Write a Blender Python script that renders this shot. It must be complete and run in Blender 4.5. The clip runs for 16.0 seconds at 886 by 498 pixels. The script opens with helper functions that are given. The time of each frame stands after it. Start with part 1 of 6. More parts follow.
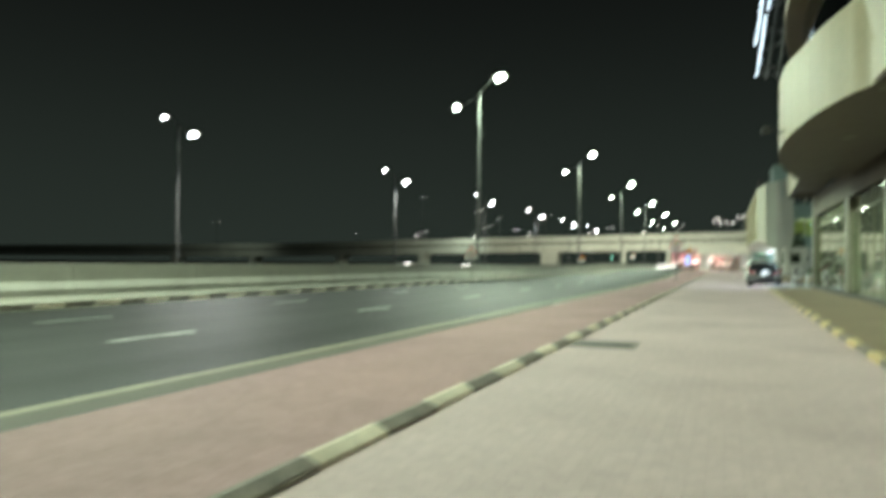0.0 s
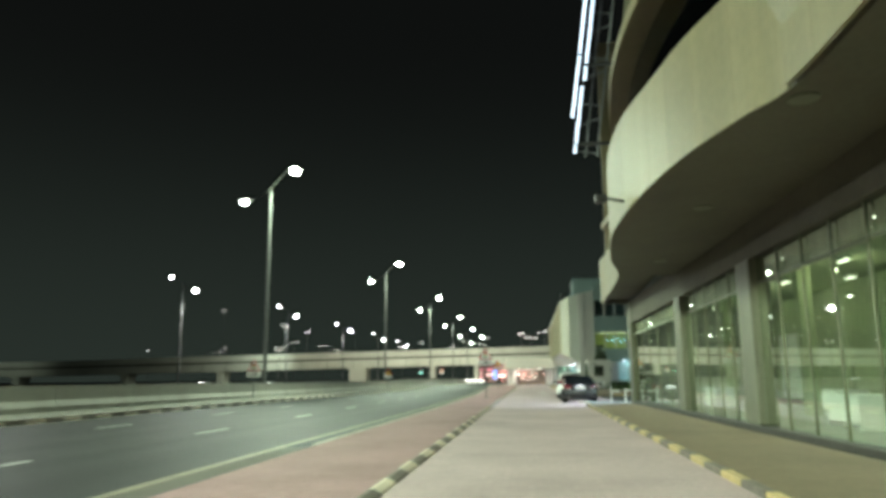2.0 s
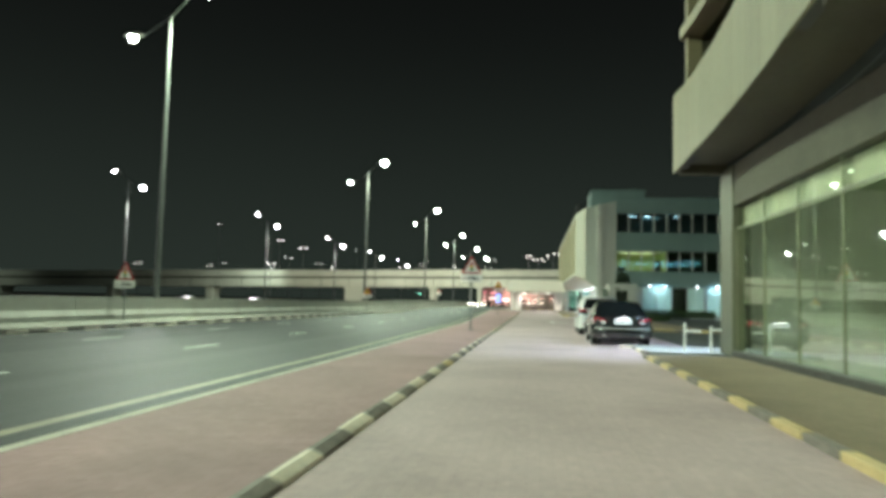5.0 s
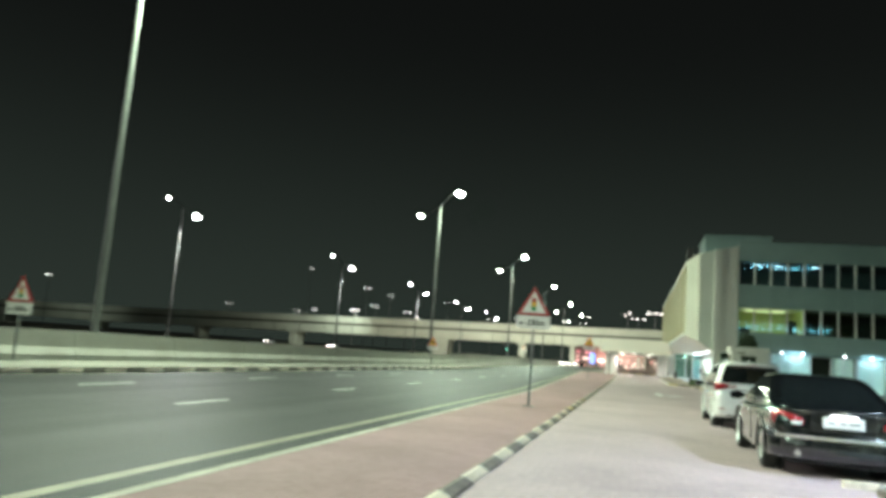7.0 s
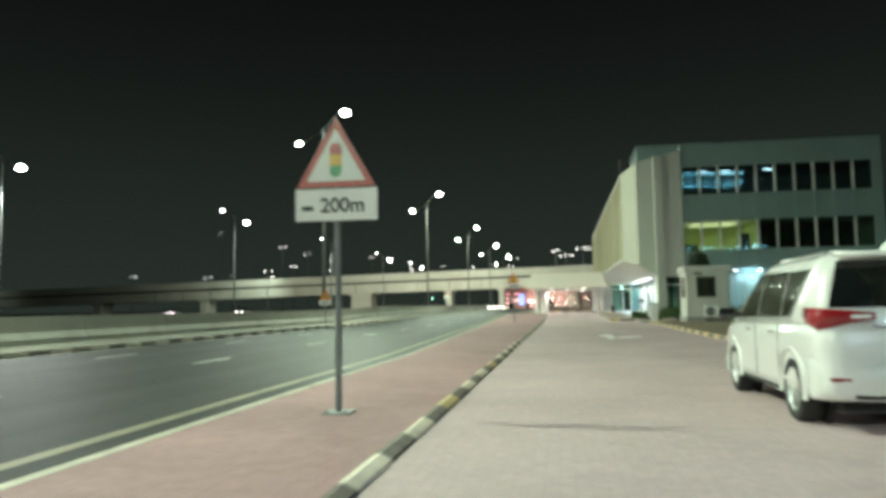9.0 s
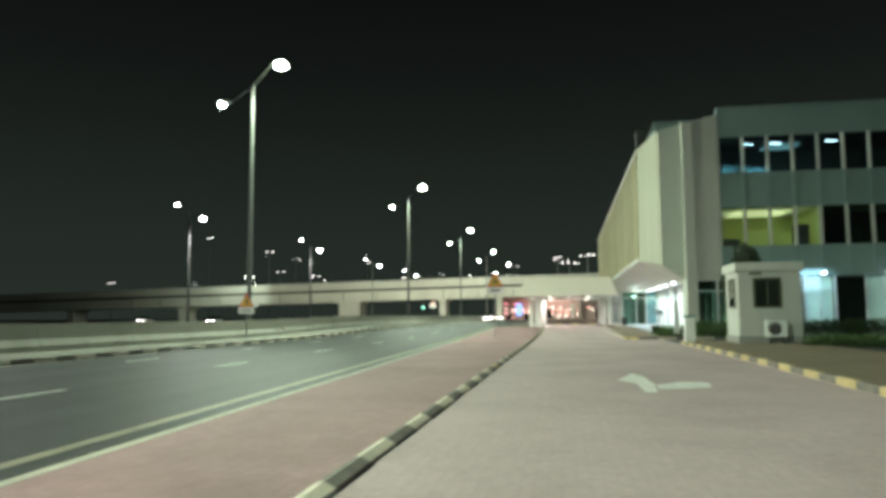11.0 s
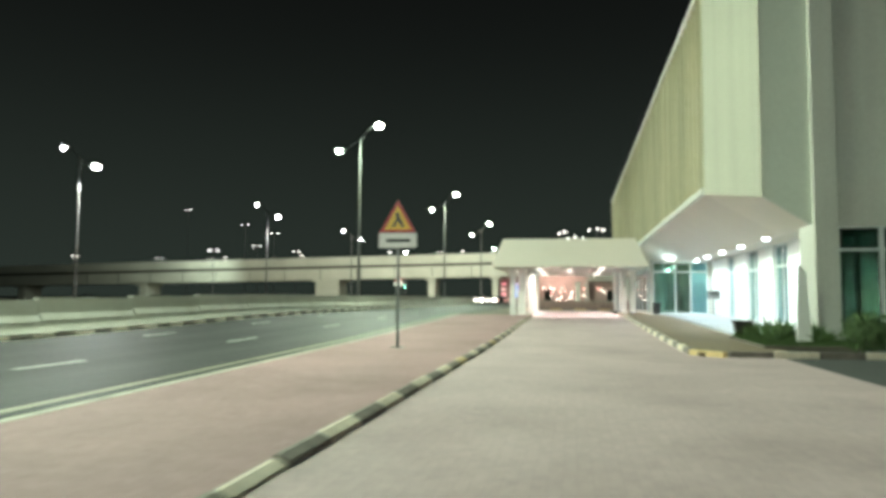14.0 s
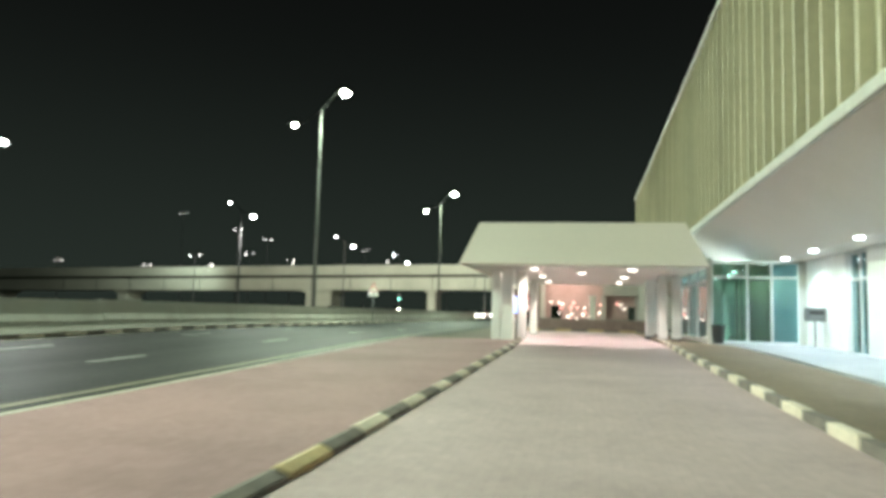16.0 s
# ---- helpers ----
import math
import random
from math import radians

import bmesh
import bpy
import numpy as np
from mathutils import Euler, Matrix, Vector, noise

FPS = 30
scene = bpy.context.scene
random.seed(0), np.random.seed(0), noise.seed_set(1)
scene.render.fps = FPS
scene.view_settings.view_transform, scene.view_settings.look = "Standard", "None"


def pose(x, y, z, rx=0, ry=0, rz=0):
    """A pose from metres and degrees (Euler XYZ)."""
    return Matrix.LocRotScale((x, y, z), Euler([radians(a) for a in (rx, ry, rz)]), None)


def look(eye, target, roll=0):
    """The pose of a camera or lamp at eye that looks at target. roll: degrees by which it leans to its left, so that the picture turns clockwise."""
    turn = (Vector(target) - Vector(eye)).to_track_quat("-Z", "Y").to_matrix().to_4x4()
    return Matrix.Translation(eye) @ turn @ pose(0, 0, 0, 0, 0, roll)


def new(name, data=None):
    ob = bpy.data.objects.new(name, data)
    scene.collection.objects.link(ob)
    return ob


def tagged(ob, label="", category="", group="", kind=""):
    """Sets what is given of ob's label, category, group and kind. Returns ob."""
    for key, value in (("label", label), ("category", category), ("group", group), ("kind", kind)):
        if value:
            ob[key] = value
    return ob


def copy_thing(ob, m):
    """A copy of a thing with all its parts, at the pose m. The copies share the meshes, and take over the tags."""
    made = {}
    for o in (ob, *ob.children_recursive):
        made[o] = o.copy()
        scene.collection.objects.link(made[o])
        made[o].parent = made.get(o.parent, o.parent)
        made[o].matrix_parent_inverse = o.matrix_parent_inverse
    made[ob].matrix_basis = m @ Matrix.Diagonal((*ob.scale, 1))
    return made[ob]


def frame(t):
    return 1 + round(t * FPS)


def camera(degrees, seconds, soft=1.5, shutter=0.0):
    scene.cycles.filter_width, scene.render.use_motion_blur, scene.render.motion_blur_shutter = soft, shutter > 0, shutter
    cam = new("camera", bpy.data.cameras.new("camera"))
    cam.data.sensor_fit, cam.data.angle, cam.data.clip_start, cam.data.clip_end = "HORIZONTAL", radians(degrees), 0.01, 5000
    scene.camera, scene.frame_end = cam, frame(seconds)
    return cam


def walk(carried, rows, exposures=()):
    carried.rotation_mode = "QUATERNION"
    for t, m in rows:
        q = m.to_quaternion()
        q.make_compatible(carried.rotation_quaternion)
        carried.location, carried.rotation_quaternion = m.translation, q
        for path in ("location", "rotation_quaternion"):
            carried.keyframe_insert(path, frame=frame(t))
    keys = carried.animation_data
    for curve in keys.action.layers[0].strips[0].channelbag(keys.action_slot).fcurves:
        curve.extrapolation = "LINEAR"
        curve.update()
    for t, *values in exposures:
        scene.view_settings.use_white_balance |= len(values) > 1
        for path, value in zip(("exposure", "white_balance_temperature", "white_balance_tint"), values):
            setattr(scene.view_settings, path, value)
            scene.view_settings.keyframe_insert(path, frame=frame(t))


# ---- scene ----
cam = camera(62.55, 16.0, soft=4.0, shutter=0.5)
# seconds, x, y, eye height, yaw, pitch, lean
ROWS = [
    (0.0, 0.000, 0.000, 1.302, 21.13, 1.10, -0.51),
    (0.2, -0.094, 0.538, 1.339, 18.72, 4.52, -1.65),
    (0.5, -0.229, 1.359, 1.367, 17.93, 8.11, 0.77),
    (0.7, -0.312, 1.927, 1.364, 17.08, 11.15, 0.34),
    (1.0, -0.425, 2.873, 1.349, 13.73, 11.40, 0.54),
    (1.5, -0.576, 4.866, 1.322, 10.38, 9.47, 0.30),
    (2.0, -0.624, 7.275, 1.325, 6.44, 10.17, 0.38),
    (2.5, -0.601, 9.800, 1.307, 4.80, 8.21, 0.15),
    (3.0, -0.605, 12.640, 1.291, 4.01, 9.79, 0.72),
    (3.2, -0.599, 13.724, 1.268, 5.27, 7.62, 1.48),
    (5.3, -0.636, 26.930, 1.345, 8.10, 4.06, -2.47),
    (5.5, -0.640, 28.280, 1.356, 11.00, 6.78, -1.50),
    (6.0, -0.630, 31.900, 1.440, 13.50, 6.03, -1.30),
    (6.5, -0.640, 34.600, 1.413, 14.64, 6.79, -2.80),
    (7.0, -0.693, 37.769, 1.430, 14.97, 8.04, -4.37),
    (7.2, -0.709, 38.916, 1.435, 14.27, 7.53, -4.93),
    (7.5, -0.742, 40.672, 1.438, 14.31, 15.85, -2.00),
    (7.7, -0.785, 42.062, 1.399, 11.48, 14.59, -1.80),
    (8.0, -0.866, 44.253, 1.325, 10.43, 14.17, 1.90),
    (8.2, -0.915, 45.591, 1.323, 11.96, 13.59, 0.72),
    (8.5, -0.951, 47.548, 1.321, 13.02, 13.19, 0.75),
    (8.7, -0.949, 48.950, 1.301, 10.92, 12.54, 0.17),
    (9.0, -0.943, 51.042, 1.270, 9.15, 4.55, 0.96),
    (9.2, -0.936, 52.303, 1.271, 10.46, 6.43, 0.99),
    (9.5, -0.912, 54.198, 1.280, 10.32, 4.95, 1.27),
    (10.0, -0.815, 57.941, 1.323, 9.89, 5.91, 0.82),
    (12.5, -0.332, 77.311, 1.319, 9.32, 3.99, 0.24),
    (13.0, -0.234, 81.494, 1.346, 9.43, 3.81, -0.03),
    (13.5, -0.159, 85.294, 1.383, 10.00, 3.66, -0.35),
    (14.0, -0.142, 89.430, 1.349, 10.05, 3.83, -0.26),
    (14.5, -0.107, 93.149, 1.414, 10.34, 4.29, -0.45),
    (15.0, -0.062, 97.160, 1.368, 10.81, 4.16, -0.88),
    (15.5, -0.053, 100.736, 1.359, 11.04, 4.26, -0.90),
    (16.0, -0.127, 104.602, 1.338, 11.14, 4.96, -1.46),
]
walk(cam, [(t, look((x, y, z), (x - math.sin(radians(yaw)) * math.cos(radians(pitch)), y + math.cos(radians(yaw)) * math.cos(radians(pitch)), z + math.sin(radians(pitch))), -lean)) for t, x, y, z, yaw, pitch, lean in ROWS],
     [(0.0, 0.05), (5.5, 0.1), (7.5, 0.25), (8.5, 0.1), (9.5, 0.0), (12.5, 0.05), (13.5, 0.2), (14.5, 0.1), (15.5, -0.05), (16.0, -0.05)])

# ---- night sky and lamps' colours ----
world = bpy.data.worlds.new("night")
scene.world = world
world.use_nodes = True
wn = world.node_tree
sky_at = wn.nodes.new("ShaderNodeTexCoord")
sky_z = wn.nodes.new("ShaderNodeSeparateXYZ")
sky_glow = wn.nodes.new("ShaderNodeMapRange")
sky_mix = wn.nodes.new("ShaderNodeMix")
sky_mix.data_type = "RGBA"
sky_glow.interpolation_type = "SMOOTHERSTEP"
sky_glow.inputs[1].default_value, sky_glow.inputs[2].default_value = -0.12, 0.5
sky_mix.inputs["A"].default_value, sky_mix.inputs["B"].default_value = (0.022, 0.030, 0.0245, 1), (0.0043, 0.0050, 0.0046, 1)
wn.links.new(sky_at.outputs["Generated"], sky_z.inputs[0])
wn.links.new(sky_z.outputs["Z"], sky_glow.inputs[0])
wn.links.new(sky_glow.outputs[0], sky_mix.inputs["Factor"])
wn.links.new(sky_mix.outputs["Result"], wn.nodes["Background"].inputs[0])
wn.nodes["Background"].inputs[1].default_value = 1.0
scene.view_settings.exposure = 0.0
LAMP_W, LAMP_COL = 28500, (0.79, 1.0, 0.745)
SIDE_W, SIDE_COL = 17000, (0.93, 1.0, 0.93)
COOL = (0.80, 0.92, 1.0)


def rise(y):
    """The height of the ground: level, then a slight rise before the canopy."""
    s = min(max((y - 106) / 30, 0), 1)
    return 0.34 * s * s * (3 - 2 * s)


def lamp(name, place, watts, colour, kind="POINT", size=0.3, target=None, angle=120, blend=0.6):
    data = bpy.data.lights.new(name, kind)
    data.energy, data.color = watts, colour
    if kind == "AREA":
        data.size = size
    else:
        data.shadow_soft_size = size
    if kind == "SPOT":
        data.spot_size, data.spot_blend = radians(angle), blend
    ob = new(name, data)
    ob.matrix_world = look(place, target or (place[0], place[1] + 0.001, place[2] - 1))
    return ob


# ---- materials ----
def mat(name, col, rough=0.75, var=0.25, scale=0.8, fine=14.0, bump=0.25, metal=0.0, stain=0.0, coat=0.0, streak=0.0, along=(2.6, 2.6, 0.10)):
    m = bpy.data.materials.new(name)
    m.use_nodes = True
    nt = m.node_tree
    b = nt.nodes["Principled BSDF"]
    b.inputs["Roughness"].default_value, b.inputs["Metallic"].default_value = rough, metal
    b.inputs["Coat Weight"].default_value = coat
    co = nt.nodes.new("ShaderNodeTexCoord")
    ns = []
    for s, d in ((scale, 6), (fine, 4)):
        n = nt.nodes.new("ShaderNodeTexNoise")
        n.inputs["Scale"].default_value, n.inputs["Detail"].default_value = s, d
        nt.links.new(co.outputs["Object"], n.inputs["Vector"])
        ns.append(n)
    add = nt.nodes.new("ShaderNodeMath")
    add.operation = "ADD"
    nt.links.new(ns[0].outputs["Fac"], add.inputs[0])
    nt.links.new(ns[1].outputs["Fac"], add.inputs[1])
    mr = nt.nodes.new("ShaderNodeMapRange")
    mr.inputs[1].default_value, mr.inputs[2].default_value = 0.6, 1.4
    mr.inputs[3].default_value, mr.inputs[4].default_value = 1 - var, 1 + var
    nt.links.new(add.outputs[0], mr.inputs[0])
    hs = nt.nodes.new("ShaderNodeHueSaturation")
    hs.inputs["Color"].default_value = (*col, 1)
    info = nt.nodes.new("ShaderNodeObjectInfo")
    vr = nt.nodes.new("ShaderNodeMapRange")
    vr.inputs[3].default_value, vr.inputs[4].default_value = 0.92, 1.08
    nt.links.new(info.outputs["Random"], vr.inputs[0])
    mul = nt.nodes.new("ShaderNodeMath")
    mul.operation = "MULTIPLY"
    nt.links.new(mr.outputs[0], mul.inputs[0])
    nt.links.new(vr.outputs[0], mul.inputs[1])
    nt.links.new(mul.outputs[0], hs.inputs["Value"])
    last = hs.outputs[0]
    if streak:
        mp = nt.nodes.new("ShaderNodeMapping")
        mp.inputs["Scale"].default_value = along
        st = nt.nodes.new("ShaderNodeTexNoise")
        st.inputs["Scale"].default_value, st.inputs["Detail"].default_value = 1.0, 7
        sr = nt.nodes.new("ShaderNodeMapRange")
        sr.inputs[1].default_value, sr.inputs[2].default_value = 0.36, 0.64
        sr.inputs[3].default_value, sr.inputs[4].default_value = 1 - streak, 1 + streak
        sm = nt.nodes.new("ShaderNodeMath")
        sm.operation = "MULTIPLY"
        nt.links.new(co.outputs["Object"], mp.inputs["Vector"])
        nt.links.new(mp.outputs[0], st.inputs["Vector"])
        nt.links.new(st.outputs["Fac"], sr.inputs[0])
        nt.links.new(mul.outputs[0], sm.inputs[0])
        nt.links.new(sr.outputs[0], sm.inputs[1])
        nt.links.new(sm.outputs[0], hs.inputs["Value"])
    if stain:
        sn = nt.nodes.new("ShaderNodeTexNoise")
        sn.inputs["Scale"].default_value, sn.inputs["Detail"].default_value, sn.inputs["Roughness"].default_value = scale * 0.45, 8, 0.65
        nt.links.new(co.outputs["Object"], sn.inputs["Vector"])
        rp = nt.nodes.new("ShaderNodeMapRange")
        rp.inputs[1].default_value, rp.inputs[2].default_value = 0.5, 0.68
        rp.inputs[4].default_value = stain
        nt.links.new(sn.outputs["Fac"], rp.inputs[0])
        mx = nt.nodes.new("ShaderNodeMix")
        mx.data_type = "RGBA"
        mx.inputs["B"].default_value = (col[0] * 0.4, col[1] * 0.38, col[2] * 0.36, 1)
        nt.links.new(rp.outputs[0], mx.inputs["Factor"])
        nt.links.new(last, mx.inputs["A"])
        last = mx.outputs["Result"]
    nt.links.new(last, b.inputs["Base Color"])
    if bump:
        bp = nt.nodes.new("ShaderNodeBump")
        bp.inputs["Strength"].default_value, bp.inputs["Distance"].default_value = bump, 0.01
        nt.links.new(ns[1].outputs["Fac"], bp.inputs["Height"])
        nt.links.new(bp.outputs[0], b.inputs["Normal"])
    return m


def paver(name, c1, c2, mortar, size, rough=0.8):
    """Small interlocking paving blocks with dirt."""
    m = mat(name, c1, rough, 0.2, 0.5, 9.0, 0.0, 0.0, 0.35)
    nt = m.node_tree
    b = nt.nodes["Principled BSDF"]
    co = nt.nodes.new("ShaderNodeTexCoord")
    br = nt.nodes.new("ShaderNodeTexBrick")
    br.inputs["Scale"].default_value = 1.0
    br.inputs["Brick Width"].default_value, br.inputs["Row Height"].default_value = size, size / 2
    br.inputs["Mortar Size"].default_value = 0.006
    br.inputs["Color1"].default_value, br.inputs["Color2"].default_value = (*c1, 1), (*c2, 1)
    br.inputs["Mortar"].default_value = (*mortar, 1)
    nt.links.new(co.outputs["Object"], br.inputs["Vector"])
    for n in nt.nodes:
        if n.bl_idname == "ShaderNodeHueSaturation":
            nt.links.new(br.outputs["Color"], n.inputs["Color"])
    bp = nt.nodes.new("ShaderNodeBump")
    bp.inputs["Strength"].default_value, bp.inputs["Distance"].default_value = 0.4, 0.008
    bp.invert = True
    nt.links.new(br.outputs["Fac"], bp.inputs["Height"])
    nt.links.new(bp.outputs[0], b.inputs["Normal"])
    return m


def emit(name, col, strength):
    m = bpy.data.materials.new(name)
    m.use_nodes = True
    b = m.node_tree.nodes["Principled BSDF"]
    b.inputs["Base Color"].default_value = (0.8, 0.8, 0.8, 1)
    b.inputs["Emission Color"].default_value = (*col, 1)
    b.inputs["Emission Strength"].default_value = strength
    return m


def glass(name, tint, rough=0.02, ior=1.5):
    m = bpy.data.materials.new(name)
    m.use_nodes = True
    b = m.node_tree.nodes["Principled BSDF"]
    b.inputs["Base Color"].default_value = (*tint, 1)
    b.inputs["Roughness"].default_value = rough
    b.inputs["Transmission Weight"].default_value = 1.0
    b.inputs["IOR"].default_value = ior
    return m


ASPHALT = mat("asphalt", (0.0225, 0.0245, 0.023), 0.63, 0.25, 0.35, 60.0, 0.5, 0, 0.3, 0.0, 0.45, (0.8, 0.012, 1.0))
ASPHALT.node_tree.nodes["Principled BSDF"].inputs["Specular IOR Level"].default_value = 0.15
LOT = mat("parking_asphalt", (0.06, 0.062, 0.06), 0.8, 0.3, 0.4, 50.0, 0.4, 0, 0.4)
SERVICE = paver("service_paving", (0.54, 0.41, 0.42), (0.58, 0.435, 0.44), (0.48, 0.36, 0.37), 0.22)
REDPAVE = paver("red_paving", (0.335, 0.19, 0.195), (0.365, 0.21, 0.215), (0.285, 0.16, 0.165), 0.21)
BROWNPAVE = paver("brown_paving", (0.215, 0.16, 0.10), (0.24, 0.18, 0.115), (0.165, 0.125, 0.08), 0.21)
GREYPAVE = paver("grey_tiles", (0.34, 0.35, 0.35), (0.38, 0.39, 0.39), (0.25, 0.25, 0.25), 0.6)
GUTTER = mat("dusty_gutter", (0.115, 0.10, 0.08), 0.85, 0.3, 0.6, 40.0, 0.35, 0, 0.4)
SAND = mat("sandy_earth", (0.16, 0.14, 0.11), 0.95, 0.3, 0.2, 12.0, 0.5, 0, 0.4)
CONCRETE = mat("concrete", (0.31, 0.30, 0.27), 0.85, 0.2, 0.5, 18.0, 0.35, 0, 0.35)
DUSTY = mat("dusty_concrete", (0.23, 0.22, 0.19), 0.9, 0.25, 0.5, 18.0, 0.35, 0, 0.4, 0.0, 0.2, (2.0, 0.05, 1.0))
BRIDGE = mat("bridge_concrete", (0.46, 0.475, 0.41), 0.85, 0.18, 0.15, 5.0, 0.3, 0, 0.35)
KYEL = mat("worn_yellow_paint", (0.59, 0.435, 0.21), 0.6, 0.35, 3.0, 30.0, 0.3, 0, 0.55)
# kerb black and cream are lightened in place of passing headlights
KBLK = mat("worn_black_paint_lightened", (0.19, 0.16, 0.14), 0.7, 0.5, 3.0, 30.0, 0.3)
KCRM = mat("worn_cream_paint_lightened", (0.76, 0.66, 0.54), 0.65, 0.3, 3.0, 30.0, 0.3, 0, 0.5)
LINEY = mat("yellow_road_paint", (0.215, 0.19, 0.12), 0.6, 0.3, 2.0, 40.0, 0.2, 0, 0.6)
# arrow white is raised to look lit by headlights
ARROWW = mat("headlit_white_paint", (0.92, 0.90, 0.86), 0.55, 0.2, 2.5, 40.0, 0.2, 0, 0.3)
LINEW = mat("white_road_paint", (0.50, 0.50, 0.47), 0.6, 0.3, 2.0, 40.0, 0.2, 0, 0.6)
GALV = mat("galvanised_steel", (0.19, 0.20, 0.20), 0.6, 0.2, 2.0, 20.0, 0.1, 0.35)
POLE = mat("dull_pole_steel", (0.105, 0.11, 0.105), 0.7, 0.2, 2.0, 20.0, 0.1, 0.2)
DARKMETAL = mat("dark_metal", (0.05, 0.05, 0.05), 0.5, 0.2, 2.0, 20.0, 0.1, 0.5)
HALLC = mat("yellowish_cladding", (0.20, 0.168, 0.095), 0.55, 0.12, 0.3, 7.0, 0.04, 0, 0.15, 0.0, 0.05)
CREAM = mat("cream_cladding", (0.42, 0.39, 0.27), 0.5, 0.12, 0.35, 6.0, 0.12, 0, 0.18, 0.0, 0.12)
# dark base colour carries the overhang's shade
SOFFIT = mat("darkened_soffit", (0.085, 0.078, 0.05), 0.8, 0.2, 0.6, 9.0, 0.2, 0, 0.3)
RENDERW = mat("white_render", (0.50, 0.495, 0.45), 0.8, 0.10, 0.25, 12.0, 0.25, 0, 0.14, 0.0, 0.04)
EDGEW = mat("dirty_edge_paint", (0.50, 0.45, 0.37), 0.7, 0.35, 2.0, 30.0, 0.3, 0, 0.6)
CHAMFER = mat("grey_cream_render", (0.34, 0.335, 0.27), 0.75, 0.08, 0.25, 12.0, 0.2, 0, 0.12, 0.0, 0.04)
# lightened so this face matches its neighbours despite the lamps' shallow angle
CORNERB = mat("bluish_render_lightened", (0.62, 0.65, 0.57), 0.75, 0.08, 0.25, 12.0, 0.2, 0, 0.12)
ROOFW = mat("canopy_paint", (0.71, 0.64, 0.57), 0.7, 0.05, 0.3, 10.0, 0.15, 0, 0.06)
BLUEW = mat("pale_blue_panel", (0.215, 0.295, 0.28), 0.6, 0.12, 0.4, 10.0, 0.15, 0, 0.15)
WHITE = mat("white_paint", (0.78, 0.78, 0.75), 0.5, 0.08, 1.5, 20.0, 0.1, 0, 0.1)
FRAMEW = mat("window_frame_white", (0.70, 0.72, 0.72), 0.4, 0.08, 2.0, 20.0, 0.05)
MULL = mat("dark_mullion", (0.15, 0.16, 0.10), 0.5, 0.12, 2.0, 20.0, 0.05, 0.2)
OLIVE = mat("olive_cladding", (0.29, 0.27, 0.155), 0.6, 0.12, 0.35, 6.0, 0.1, 0, 0.15, 0.0, 0.1)
FRAMEG = mat("frame_grey_green", (0.115, 0.115, 0.075), 0.55, 0.12, 2.0, 20.0, 0.05, 0.3)
COLUMNP = mat("pale_column_cladding", (0.18, 0.18, 0.125), 0.55, 0.15, 0.8, 14.0, 0.08, 0, 0.25, 0.0, 0.15)
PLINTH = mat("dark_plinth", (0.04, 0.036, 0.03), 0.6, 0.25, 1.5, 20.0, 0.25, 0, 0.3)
INSIDE = mat("interior_wall", (0.33, 0.37, 0.23), 0.8, 0.15, 0.5, 8.0, 0.05)
INSIDEY = mat("office_wall", (0.50, 0.56, 0.24), 0.8, 0.1, 0.5, 8.0, 0.05)
# wall colour stands in for unlit rooms, raised slightly for glare
DARKIN = mat("darkened_interior", (0.06, 0.08, 0.075), 0.8, 0.2, 0.5, 8.0, 0.0)
BLIND = mat("white_blind", (0.75, 0.8, 0.82), 0.8, 0.08, 0.8, 12.0, 0.1)
SILVER = mat("bright_alloy", (0.55, 0.56, 0.56), 0.32, 0.08, 3.0, 20.0, 0.0, 0.7)
GLASS = glass("clear_glass", (0.80, 0.92, 0.84))
SHOPGLASS = glass("coated_shop_glass", (0.82, 0.92, 0.80), 0.015, 2.2)
TEAL = glass("teal_glass", (0.32, 0.62, 0.66))
GREENG = glass("green_tinted_glass", (0.26, 0.46, 0.36))
TEALD = glass("dark_teal_glass", (0.26, 0.40, 0.42))
TINT = glass("dark_tinted_glass", (0.11, 0.185, 0.12))
LAMPW = emit("lamp_lens", LAMP_COL, 90)
LAMPS = emit("lamp_lens_cool", SIDE_COL, 45)
LAMPF = emit("lamp_lens_far", (1.0, 0.97, 0.88), 9)
DOWN = emit("downlight_lens", COOL, 14)
WARMDOWN = emit("canopy_light_lens", (1.0, 0.93, 0.82), 5)
CYAN = emit("cyan_sign_light", (0.25, 0.80, 1.0), 16)
NEON = emit("neon_tube", (0.66, 0.84, 1.0), 2.4)
TUBE = emit("ceiling_tube", (0.95, 1.0, 0.82), 4)
OFFICETUBE = emit("office_tube", (0.9, 1.0, 0.55), 1.3)
PINK = emit("pink_sign_light", (1.0, 0.5, 0.46), 0.7)
SHOPW = emit("shop_lamp_white", (1.0, 0.85, 0.75), 5)
SHOPR = emit("shop_lamp_red", (1.0, 0.3, 0.25), 4)
REDL = emit("red_sign_light", (1.0, 0.20, 0.30), 1.0)
BLUEL = emit("blue_sign_light", (0.10, 0.28, 1.0), 2.0)
GREENL = emit("green_signal_light", (0.1, 1.0, 0.7), 6)
CARL = emit("distant_headlight", (1.0, 0.97, 0.9), 20)
REDP = mat("red_sign_film", (0.46, 0.022, 0.024), 0.35, 0.1, 3.0, 20.0, 0.0)
WHITEP = mat("white_sign_film", (0.80, 0.79, 0.77), 0.35, 0.06, 3.0, 20.0, 0.0)
YELP = mat("yellow_sign_film", (0.80, 0.46, 0.03), 0.35, 0.06, 3.0, 20.0, 0.0)
GREENP = mat("green_sign_film", (0.03, 0.30, 0.10), 0.35, 0.06, 3.0, 20.0, 0.0)
